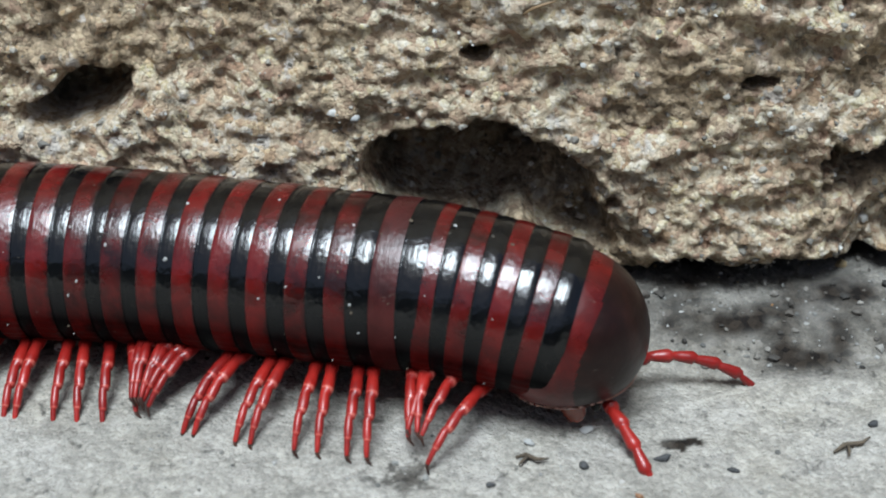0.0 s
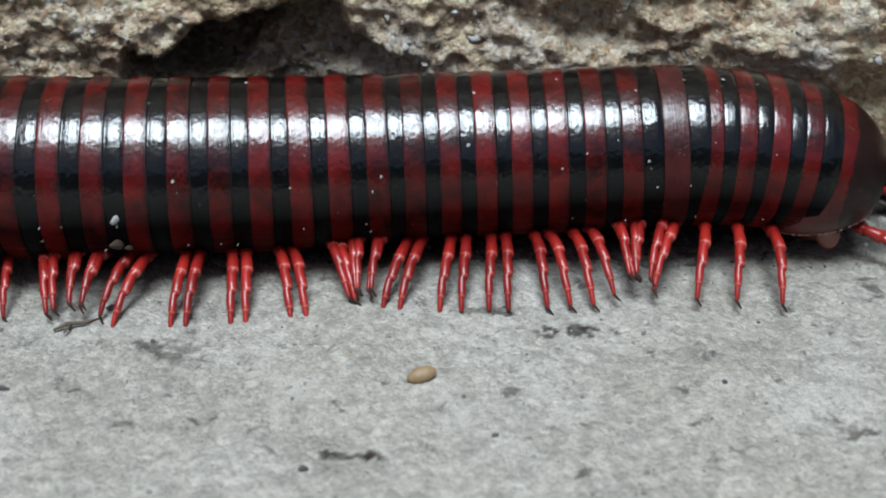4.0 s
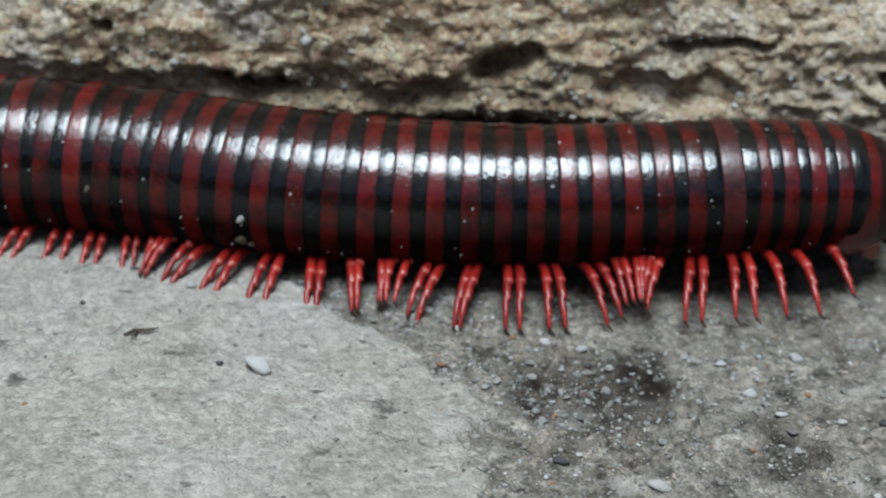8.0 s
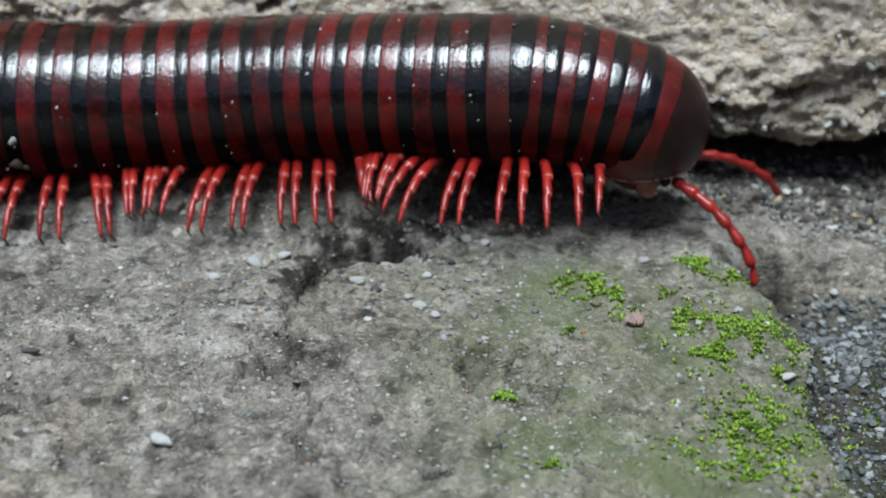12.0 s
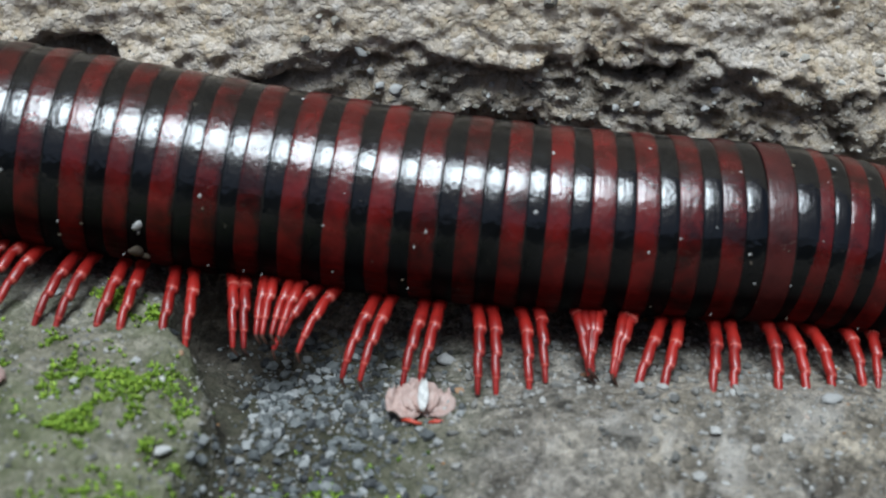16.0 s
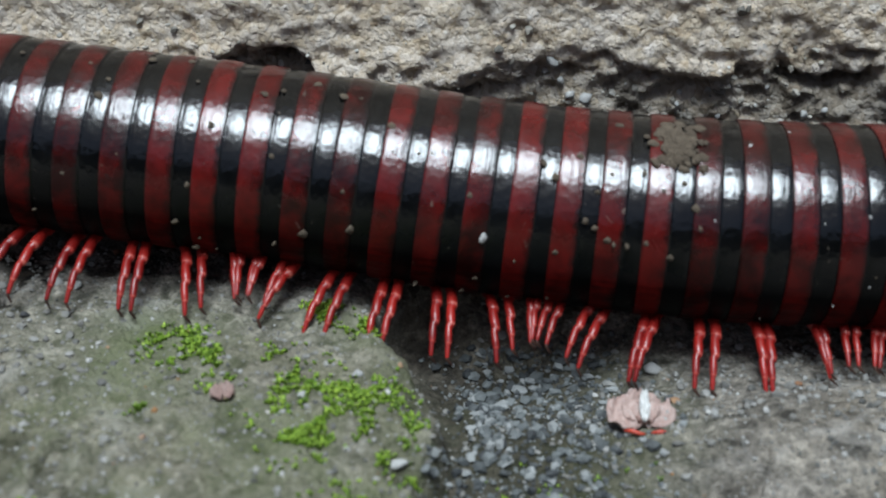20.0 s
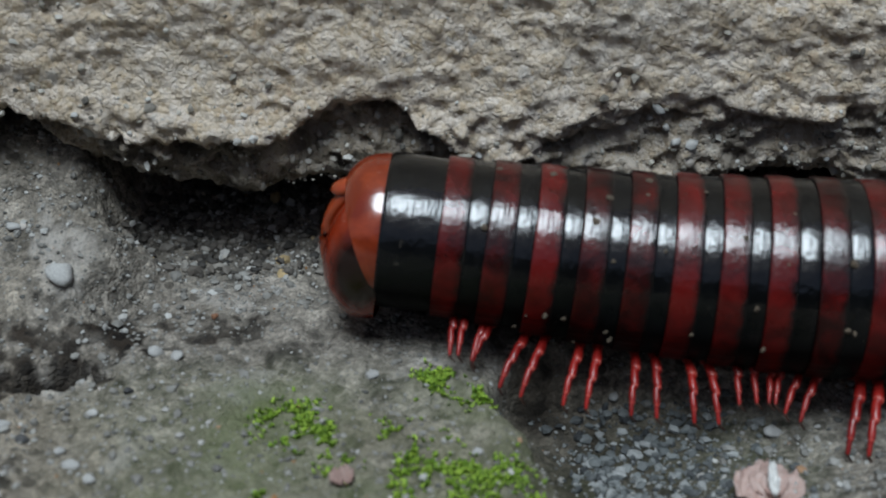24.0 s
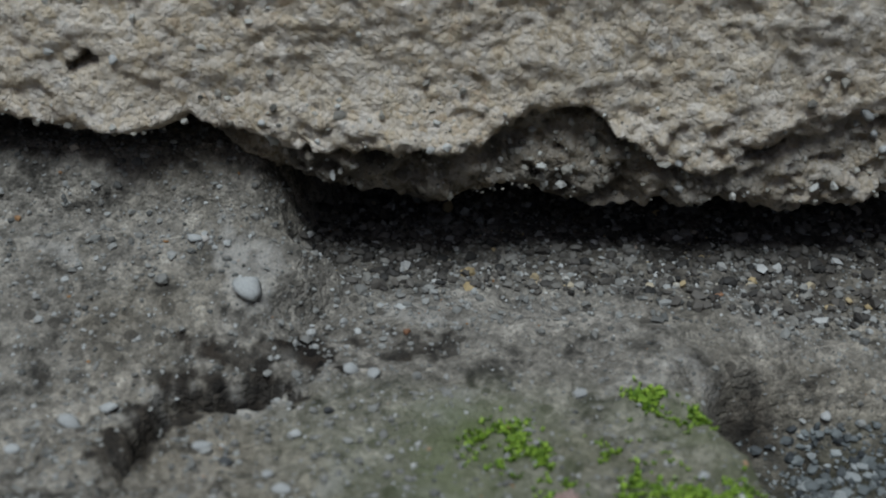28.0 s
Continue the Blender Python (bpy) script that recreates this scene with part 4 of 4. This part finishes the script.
# seconds, outward turn and droop of the feelers
FEEL_NEAR = [(0, 48, 24), (0.5, 12, 6), (1, -6, 4), (1.5, 40, 20), (2, 15, 12), (3, 40, 25), (4.5, 20, 10), (6.5, 35, 15), (8, 20, 15), (9, 12, 5), (10, 46, 18), (11, 58, 28), (12, 22, 12), (13, 42, 16), (13.5, 68, 42), (15.5, 36, 16),
             (18, 50, 22), (22, 30, 15), (28, 45, 20)]
FEEL_FAR = [(0, 14, -14), (1, 70, -5), (1.5, 0, 8), (3, 25, 5), (6.5, 20, 5), (9, 18, -6), (10, 76, -62), (11, 60, -42), (12, 12, -8), (12.6, 50, 0), (13, 80, 5), (13.5, 20, 8), (15.5, 35, -4), (20, 15, 5), (28, 20, 0)]


def swing_of(t, s):
    """Angle and lift of a leg s behind the head's tip: waves run forward along the body."""
    u = (-(s + ease(ADVANCE, t, 1)) / 1.83 + 0.28) % 1.0
    if u < 0.52:
        return -17 + 34 * u / 0.52, 0.0
    k = (u - 0.52) / 0.48
    return 17 - 34 * k * k * (3 - 2 * k), math.sin(math.pi * k) ** 0.5


def motions():
    times = [0.25 * k for k in range(113)]
    for ob, s in RINGS:
        nod = pose(0, 0, -0.0005, 0, 7, 0) if ob.name == "head_shield" else Matrix()
        walk(ob, [(t, body_pose(t, s) @ nod) for t in times])
    beat = [round(28 * k / 196, 4) for k in range(197)]
    for leg, s, ahead, side, r, late, reach in LEGS:
        rows = []
        for t in beat:
            a, lift = swing_of(t, s + late + (0.3 if side > 0 else 0.0))
            a = a * reach
            rows.append((t, place(ahead, side * (0.13 - 0.17 * lift), -r * 0.75, side * 10 * lift, 0, -side * a)))
        walk(leg, rows)
    for leg, side in FEELERS:
        rows = []
        for k in range(141):
            t = 0.2 * k
            rows_of = FEEL_NEAR if side < 0 else FEEL_FAR
            yaw = ease(rows_of, t, 1) + 5 * math.sin(4.3 * t + side)
            down = ease(rows_of, t, 2) - 27 + 5 * math.sin(5.1 * t + 2 * side)
            rows.append((t, place(0.26, side * 0.21, -0.24, 0, down, side * yaw)))
        walk(leg, rows)


# ---- loose things on the ground ----
def stone_mesh(seed, mat, lumps=0.40):
    """An uneven pebble about one centimetre in radius, to be sized by its object."""
    bm = bmesh.new()
    bmesh.ops.create_icosphere(bm, subdivisions=2, radius=1.0)
    for v in bm.verts:
        p = v.co.copy()
        k = 1 + lumps * noise.noise(p * 1.3 + Vector((seed * 7.1, 0, 0))) + 0.10 * noise.noise(p * 3.1 + Vector((0, seed * 3.3, 0)))
        v.co = p * k
        # a few broken facets
        for f in range(6):
            n = Vector((math.sin(seed * 3 + f * 2.1), math.cos(seed * 5 + f * 1.3), math.sin(seed + f * 2.7))).normalized()
            over = v.co.dot(n) - 0.66
            if over > 0:
                v.co -= n * over * 0.85
    bmesh.ops.scale(bm, vec=(CM, CM, CM), verts=bm.verts)
    me = bpy.data.meshes.new("pebble")
    bm.to_mesh(me)
    bm.free()
    me.materials.append(mat)
    me.shade_smooth()
    return me


PALE = [(15.83, -2.15, .11, .06), (16.60, -1.47, .09, .08), (16.74, -1.50, .07, .09), (15.97, -1.02, .17, .16), (15.26, -1.83, .10, .07), (16.30, -2.52, .10, .07), (16.22, -2.40, .06, .05),
        (13.00, -2.94, .11, .09), (12.15, -2.96, .07, .05), (12.74, -3.25, .07, .05), (12.01, -2.14, .08, .06), (11.55, -2.64, .10, .08), (11.72, -2.92, .10, .05), (10.10, -2.00, .09, .07),
        (10.37, -2.10, .09, .07), (11.40, -2.26, .08, .06), (11.99, -2.09, .08, .06), (10.73, -3.81, .15, .09), (12.81, -3.27, .06, .05), (7.99, -2.66, .20, .14), (7.32, -1.49, .09, .07),
        (9.20, -1.60, .07, .06), (9.84, -1.31, .07, .06), (9.42, -1.83, .06, .05), (6.43, -1.98, .05, .04), (20.33, -1.84, .11, .09), (22.55, -2.50, .12, .08), (18.53, -2.38, .06, .05),
        (18.77, -3.05, .11, .07), (18.23, -2.61, .06, .05), (17.93, -1.68, .08, .06), (19.42, -1.48, .06, .09), (16.42, -2.62, .07, .06), (-1.21, -1.56, .07, .05), (-0.83, -1.40, .08, .06),
        (20.59, -3.81, .10, .07), (14.89, -4.32, .14, .09), (15.06, -1.95, .12, .09), (14.81, -2.19, .08, .06), (16.33, -2.05, .07, .05), (15.60, -0.62, .09, .07)]
DARK = [(13.05, -3.18, .09, .07), (12.46, -2.96, .08, .06), (10.10, -3.58, .10, .06), (13.80, -3.30, .12, .05), (7.70, -2.61, .05, .045), (6.54, -1.83, .04, .04), (4.93, -2.15, .035, .03),
        (2.42, -3.02, .06, .045), (2.09, -3.37, .07, .06), (0.03, -1.78, .07, .04), (0.52, -2.25, .09, .035), (-0.88, -1.75, .06, .07), (-0.39, -1.68, .10, .05), (0.12, -2.53, .045, .04),
        (6.84, -1.26, .07, .04), (-1.46, -1.96, .06, .04), (1.00, -1.33, .06, .05), (-2.30, -2.90, .08, .05), (15.98, -2.28, .07, .06), (16.50, -1.85, .06, .05), (12.50, -3.50, .08, .06)]
RUST = [(9.85, -1.94, .06, .045), (9.30, -2.41, .08, .05), (10.38, -2.62, .045, .04), (11.16, -3.24, .05, .04), (11.48, -3.34, .05, .04), (11.99, -2.59, .06, .045), (16.92, -1.11, .05, .06),
        (21.15, -2.16, .06, .05), (18.87, -0.71, .06, .05), (19.71, -3.38, .08, .06), (-0.57, -2.02, .06, .045), (-0.77, -2.69, .09, .05)]


def scatter_pebbles():
    rnd = random.Random(5)
    for rows, mat, name, label, group in (
            (PALE, PALE_STONE, "pebble", "small pale grey pebble lying on gritty concrete", "pale pebbles on the ground"),
            (DARK, DARK_STONE, "dark_pebble", "tiny dark grey stone on the concrete", "dark pebbles on the ground"),
            (RUST, RUST_CHIP, "rust_chip", "tiny rust-orange chip of brick", "rust chips on the ground")):
        shapes = [stone_mesh(k + len(name), mat) for k in range(4)]
        for k, (x, y, a, b) in enumerate(rows):
            ob = hang(name, shapes[k % 4])
            a, b = (0.62 * a, 0.62 * b) if name != "rust_chip" else (0.5 * a, 0.5 * b)
            c = 0.75 * min(a, b)
            ob.matrix_basis = place(x, y, ground_z(x, y) + 0.55 * c, rnd.uniform(-15, 15), rnd.uniform(-15, 15), rnd.uniform(-25, 25)) @ Matrix.Diagonal((a, b, c, 1))
            tagged(ob, label, "pebble" if name != "rust_chip" else "chip", group)


scatter_pebbles()


# pale broken chips bedded in the wall's foot and cracks: x, z, size
CHIPS = [(19.73, 1.03, .10), (19.80, .88, .06), (19.97, .77, .085), (19.86, .80, .06), (19.70, .93, .05), (19.21, .97, .04), (18.59, .75, .06), (16.09, .84, .11), (16.04, 1.03, .06), (15.16, 1.40, .07),
         (15.7, .98, .06), (21.47, .67, .07), (22.14, .82, .08), (21.62, .69, .05), (22.08, .70, .07), (20.6, .72, .05), (21.2, .85, .04), (20.9, .62, .05), (-2.35, 1.46, .06), (2.9, 1.3, .07),
         (3.4, 1.35, .08), (6.2, 1.35, .07), (8.1, 1.6, .10), (10.7, 1.35, .06), (13.2, 1.62, .09), (12.4, 1.5, .06), (12.9, 1.38, .05)]


def bed_chips():
    rnd = random.Random(8)
    shapes = [stone_mesh(60 + k, PALE_STONE, 0.6) for k in range(5)]
    for k, (x, z, r) in enumerate(CHIPS):
        r = 0.62 * r
        ob = hang("stone_chip", shapes[k % 5])
        ob.matrix_basis = place(x, wall_y(x, z) - 0.25 * r, z, rnd.uniform(0, 90), rnd.uniform(-40, 40), rnd.uniform(0, 90)) @ Matrix.Diagonal((r, r * rnd.uniform(0.6, 0.9), r * rnd.uniform(0.6, 0.9), 1))
        tagged(ob, "pale broken stone chip bedded in the rough wall", "stone chip", "pale chips in the wall")


bed_chips()


def build_seed():
    bm = dome(0, 0.095, 0.052, 0.052, 0, 180, 18, 18)
    for v in bm.verts:
        v.co.z += 0.01 * math.sin(v.co.x * 14)
        v.co *= 1 + 0.05 * noise.noise(v.co * 30)
    ob = part("seed", bm, SEED)
    ob.matrix_basis = place(3.07, -2.13, ground_z(3.07, -2.13) + 0.035, 0, 0, 20)
    tagged(ob, "small brown oval seed husk on pale concrete", "seed")


build_seed()


def petal_sheet(w, l, curl, seed, thick=0.012):
    """A curled petal with thickness."""
    bm = bmesh.new()
    n, m = 12, 10
    sides = []
    for lift in (0, thick):
        grid = []
        for i in range(n + 1):
            u = i / n
            half = w * math.sin(math.pi * (0.12 + 0.80 * u)) ** 0.7
            row = []
            for j in range(m + 1):
                v = 2 * j / m - 1
                wave = 0.06 * noise.noise(Vector((u * 4 + seed, v * 3, 0))) + 0.025 * noise.noise(Vector((u * 11 + seed, v * 9, 0)))
                row.append(bm.verts.new((half * v, l * u, curl * (v * v * 0.6 + (u - 0.4) ** 2) + wave + lift)))
            grid.append(row)
        for i in range(n):
            for j in range(m):
                f = (grid[i][j], grid[i][j + 1], grid[i + 1][j + 1], grid[i + 1][j])
                bm.faces.new(f if lift else f[::-1])
        sides.append(grid)
    a, b = sides
    edge = [(i, 0) for i in range(n + 1)] + [(n, j) for j in range(1, m + 1)] + [(i, m) for i in range(n - 1, -1, -1)] + [(0, j) for j in range(m - 1, 0, -1)]
    for (i, j), (k, q) in zip(edge, edge[1:] + edge[:1]):
        bm.faces.new((a[i][j], a[k][q], b[k][q], b[i][j]))
    return bm


def build_petal():
    x, y = 20.16, -2.52
    flower = new("fallen_flower")
    flower.matrix_basis = place(x, y, ground_z(x, y) + 0.02, 0, 0, 4)
    tagged(flower, "faded pink crumpled fallen flower with white streak and red stub", "flower")
    for dx, dy, turn, tip, w, l in ((-0.03, -0.04, 26, 12, 0.12, 0.23), (0.05, -0.03, -28, 8, 0.13, 0.21), (0.01, 0.0, -4, 20, 0.11, 0.22)):
        p = part("petal", petal_sheet(w, l, 0.04, turn * 0.1 + 2), PETAL, flower)
        p.matrix_basis = place(dx, dy, 0, tip, 0, turn)
    c = part("flower_middle", petal_sheet(0.030, 0.20, 0.05, 3), PETAL_WHITE, flower, "white torn middle of the flower")
    c.matrix_basis = place(0.02, -0.03, 0.035, 24, 0, -6)
    for dx, dy, turn in ((-0.10, -0.06, -12), (0.05, -0.09, 10)):
        bm = bmesh.new()
        tube(bm, [(0, 0, 0), (0.04, -0.015, 0.015), (0.09, -0.02, 0.005), (0.12, -0.015, 0.0)], [0.008, 0.014, 0.011, 0.005], 8, 0)
        q = part("stub", bm, RED_BIT, flower, "short red flower stub")
        q.matrix_basis = place(dx, dy, 0.01, 0, 0, turn)
    flake = part("petal_flake", petal_sheet(0.07, 0.12, 0.015, 9), FLAKE)
    flake.matrix_basis = place(17.8, -2.68, ground_z(17.8, -2.62) + 0.012, 2, 0, 15)
    tagged(flake, "faded pink flake of petal pressed on the concrete", "petal")


build_petal()


def build_twigs():
    for (x, y, turn, l) in ((7.07, -2.25, 20, 0.26), (0.82, -1.55, 25, 0.30), (-1.2, -1.72, -12, 0.2)):
        bm = bmesh.new()
        tube(bm, [(-l / 2, 0, 0), (-l / 5, 0.02, 0.015), (l / 6, -0.015, 0.02), (l / 2, 0.03, 0.0)], [0.008, 0.015, 0.013, 0.005], 8, 0)
        tube(bm, [(-l / 8, 0.01, 0.01), (-l / 4, -0.05, 0.02), (-l / 3, -0.08, 0.01)], [0.012, 0.010, 0.005], 6, 0)
        ob = part("twig", bm, MUD)
        ob.matrix_basis = place(x, y, ground_z(x, y) + 0.015, 0, 0, turn)
        tagged(ob, "tiny curled brown scrap of twig on concrete", "twig", "scraps of twig")


build_twigs()


def build_straw():
    bm = bmesh.new()
    tube(bm, [(-0.12, 0, 0), (-0.04, 0.006, 0.01), (0.05, -0.004, 0.006), (0.12, 0.0, -0.006)], [0.006, 0.011, 0.010, 0.003], 8, 0)
    ob = part("straw", bm, SEED)
    x, z = -1.13, 2.24
    ob.matrix_basis = place(x, wall_y(x, z) - 0.05, z, 0, -25, 0)
    tagged(ob, "thin dry straw caught on the rough stone wall", "straw")


build_straw()


# ---- grit and moss: what nobody could count ----
def grains(name, centres, sizes, mat, seed, label, category, flat=0.75):
    rng = np.random.default_rng(seed)
    bm = bmesh.new()
    bmesh.ops.create_icosphere(bm, subdivisions=1, radius=1.0)
    base = np.array([v.co[:] for v in bm.verts])
    tri = np.array([[v.index for v in f.verts] for f in bm.faces])
    bm.free()
    n, m = len(centres), len(base)
    jit = 1 + rng.uniform(-0.38, 0.34, (n, m, 1))
    ax = rng.uniform(0.65, 1.25, (n, 1, 3)) * [1, 1, flat]
    q = rng.normal(size=(n, 4))
    q /= np.linalg.norm(q, axis=1, keepdims=True)
    w, x, y, z = q.T
    rot = np.stack([np.stack([1 - 2 * (y * y + z * z), 2 * (x * y - z * w), 2 * (x * z + y * w)], -1),
                    np.stack([2 * (x * y + z * w), 1 - 2 * (x * x + z * z), 2 * (y * z - x * w)], -1),
                    np.stack([2 * (x * z - y * w), 2 * (y * z + x * w), 1 - 2 * (x * x + y * y)], -1)], 1)
    v = np.einsum("nij,nmj->nmi", rot, base[None] * jit) * ax * sizes[:, None, None] + centres[:, None, :]
    f = (tri[None] + (np.arange(n) * m)[:, None, None]).reshape(-1, 3)
    ob = sheet(name, v.reshape(-1, 3), f, mat)
    ob.data.shade_flat()
    return tagged(ob, label, category, kind="stuff")


def scatter_grit():
    rng = np.random.default_rng(11)
    # loose grit on the mortar, thin on the slab, thick in the hollows
    n = 170000
    x, y = rng.uniform(-6, 24.4, n), rng.uniform(-4.7, 0.9, n)
    z, slab, dirt_and_shade, algae = ground_parts(x, y)
    lump = fbm(x, y, x * 0, 0.9, 3, 0.6, 300)
    want = ((0.30 + 0.35 * lump) * (1 - 0.93 * slab) + 0.2 * dirt_and_shade) * step(0.9, 0.5, dirt_and_shade)
    want = want + 0.35 * step(1.0, 0.3, np.abs(x - curve(SLAB_EDGE, y) - 0.5)) * (1 - slab)
    keep = rng.uniform(0, 1, n) < want
    x, y, z = x[keep], y[keep], z[keep]
    size = 0.007 + 0.017 * rng.uniform(0, 1, len(x)) ** 4
    grains("loose_grit", np.stack([x, y, z + size * 0.12], 1), size, GRIT, 21, "mixed grey and white sand grains lying on the mortar", "grit")
    # coarser gravel: the pit beside the slab, the crack and the open mortar
    spots = [(10.45, -2.65, 0.40, 200), (9.6, -2.0, 0.6, 140), (16.4, -2.4, 0.5, 110), (12.0, -2.2, 0.8, 120), (16.6, -1.9, 0.6, 80), (15.0, -2.2, 0.6, 60), (14.6, -0.9, 0.8, 160), (15.2, -0.25, 0.5, 320), (20.9, -2.1, 0.8, 420), (22.3, -2.0, 0.8, 260), (16.2, -1.3, 0.3, 90)]
    cx = np.concatenate([rng.normal(a, s, k) for a, b, s, k in spots] + [rng.uniform(16.3, 22.5, 500)])
    cy = np.concatenate([rng.normal(b, s * 0.75, k) for a, b, s, k in spots] + [rng.normal(-0.80, 0.14, 500)])
    size = 0.010 + 0.028 * rng.uniform(0, 1, len(cx)) ** 3
    grains("gravel", np.stack([cx, cy, ground_parts(cx, cy)[0] + size * 0.35], 1), size, GRIT, 22, "small grey and pale gravel on the mortar", "gravel")
    # dark gravel in the hollow under the wall and in the recess beside it
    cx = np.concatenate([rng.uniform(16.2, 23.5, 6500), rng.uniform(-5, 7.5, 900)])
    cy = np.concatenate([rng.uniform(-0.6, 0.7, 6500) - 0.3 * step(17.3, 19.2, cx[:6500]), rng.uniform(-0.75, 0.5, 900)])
    size = 0.009 + 0.040 * rng.uniform(0, 1, len(cx)) ** 4
    grains("dark_gravel", np.stack([cx, cy, ground_parts(cx, cy)[0] + size * 0.35], 1), size, DARK_GRIT, 24, "dark gravel in the hollow under the stone wall", "gravel")
    # blue-grey broken stone in the low corner beyond the step
    cx, cy = rng.uniform(18.6, 20.6, 5600), rng.uniform(-4.6, -1.5, 5600)
    low = (cx > curve(STEP_EDGE, cy) + 0.02) & (rng.uniform(0, 1, 5600) < step(20.5, 19.6, cx))
    low &= line_gap(cx, cy, [(18.72, -1.52), (18.84, -1.7), (18.92, -1.95), (18.97, -2.5)]) > rng.uniform(0.12, 0.32, len(cx))
    cx, cy = cx[low], cy[low]
    size = 0.010 + 0.034 * rng.uniform(0, 1, len(cx)) ** 3.2
    grains("broken_stone", np.stack([cx, cy, ground_parts(cx, cy)[0] + size * 0.3], 1), size, BLUE_GRIT, 25, "blue-grey and white broken stone set in dark dirt", "gravel")
    # grains that stand out of the wall's face
    n = 16000
    x = rng.uniform(-6, 24.4, n)
    foot = curve(WALL_FOOT, x)
    z = foot + rng.uniform(0.0, 1.0, n) ** 1.5 * 2.0 + 0.03
    d, dirt_and_shade = wall_parts(x, z)
    want = (0.25 + 0.35 * fbm(x, z, x * 0, 0.7, 3, 0.6, 310)) * (1 - 0.7 * step(13.5, 14.5, x) * step(1.0, 1.2, z)) + 0.5 * dirt_and_shade
    keep = rng.uniform(0, 1, n) < want
    x, z, d = x[keep], z[keep], d[keep]
    size = 0.008 + 0.030 * rng.uniform(0, 1, len(x)) ** 4
    y = curve(WALL_FACE, x) - d + 0.16 * step(0.14, 0.0, z - curve(WALL_FOOT, x)) - size * 0.1
    grains("wall_grains", np.stack([x, y, z], 1), size, WALL_GRAIN, 23, "coarse pale and brown grains bedded in the stone", "grit", 0.9)


scatter_grit()

MOSS = [(17.45, -2.10, .15), (17.62, -2.28, .14), (18.03, -2.42, .22), (18.30, -2.74, .20), (18.58, -2.55, .18), (18.45, -1.86, .10), (18.30, -1.76, .08), (18.62, -1.95, .08), (18.45, -3.08, .22), (18.18, -2.95, .14), (18.70, -2.92, .16),
        (18.30, -4.1, .30), (18.5, -3.7, .22), (18.88, -3.42, .20), (19.05, -3.2, .16), (19.62, -3.12, .18), (19.93, -3.2, .24), (19.8, -3.7, .30), (20.0, -4.1, .30), (17.21, -4.33, .06), (17.35, -2.75, .05), (16.9, -3.6, .05)]


def build_moss():
    rng = np.random.default_rng(31)
    for mx, my, r in MOSS:
        n = int(3400 * r)
        x, y = rng.normal(mx, r * 0.70, n), rng.normal(my, r * 0.62, n)
        lump = fbm(x, y, x * 0, 0.13, 3, 0.7, 400) > rng.uniform(-0.1, 0.35, n)
        x, y = x[lump], y[lump]
        if not len(x):
            continue
        z = ground_parts(x, y)[0]
        verts, faces = [], []
        for a, b, c in zip(x, y, z):
            h = rng.uniform(0.010, 0.032)
            for _ in range(6):
                t, e = rng.uniform(0, 6.28), rng.uniform(0.3, 1.0)
                dx, dy, up = math.cos(t) * h * e, math.sin(t) * h * e, h * rng.uniform(0.4, 1.1)
                wx, wy = -math.sin(t) * 0.008, math.cos(t) * 0.008
                k = len(verts)
                verts += [(a, b, c - 0.01), (a + dx * 0.5 + wx, b + dy * 0.5 + wy, c + up * 0.7), (a + dx, b + dy, c + up), (a + dx * 0.5 - wx, b + dy * 0.5 - wy, c + up * 0.7 + 0.004)]
                faces.append((k, k + 1, k + 2, k + 3))
        ob = sheet("moss_patch", np.array(verts), np.array(faces), MOSSY)
        tagged(ob, "bright green moss tuft on damp algae-stained concrete", "moss", kind="stuff")


build_moss()


# ---- dirt carried on the animal's back ----
def build_body_dirt():
    rnd = random.Random(9)
    bits = [stone_mesh(40 + k, m) for k, m in enumerate((PALE_STONE, MUD, PETAL_WHITE))]

    def stick(s, around, size, me, name, label):
        ring, at = min((r for r in RINGS if r[0].name.startswith("ring")), key=lambda r: abs(r[1] - s))
        a = radians(around)
        ob = hang(name, me, ring, label)
        rr = GIRTH[ring.name] * 1.006
        ob.matrix_basis = place(at - s + 0.1, -rr * math.cos(a), rr * math.sin(a), 90 - around, 0, rnd.uniform(0, 90)) @ Matrix.Diagonal((size, size * rnd.uniform(0.7, 1), size * 0.5, 1))

    stick(5.42, -4, 0.040, bits[0], "sand_grain", "white sand grain stuck on the shell")
    stick(5.44, -24, 0.055, bits[1], "mud_fleck", "brown fleck of mud")
    stick(5.38, -28, 0.035, bits[1], "mud_fleck", "brown fleck of mud")
    stick(6.75, 3, 0.055, bits[1], "mud_fleck", "grey-brown fleck of mud")
    stick(10.3, 8, 0.038, bits[0], "sand_grain", "pale scrap stuck on the shell")
    stick(7.75, -4, 0.034, bits[0], "sand_grain", "white sand grain stuck on the shell")
    for k in range(130):
        stick(9.2 + rnd.gauss(0, 0.065), 72 + rnd.gauss(0, 10), rnd.uniform(0.018, 0.050), bits[1], "mud_clump", "lump of dried mud on the back")
    for k in range(170):
        s = rnd.uniform(0.9, 16)
        stick(s, rnd.uniform(-35, 95), rnd.uniform(0.005, 0.016) * (2.2 if s > 9 else 1.0), bits[rnd.choice((0, 0, 1)) if s < 9 else 1], "sand_grain", "tiny dust grain")


build_body_dirt()


motions()
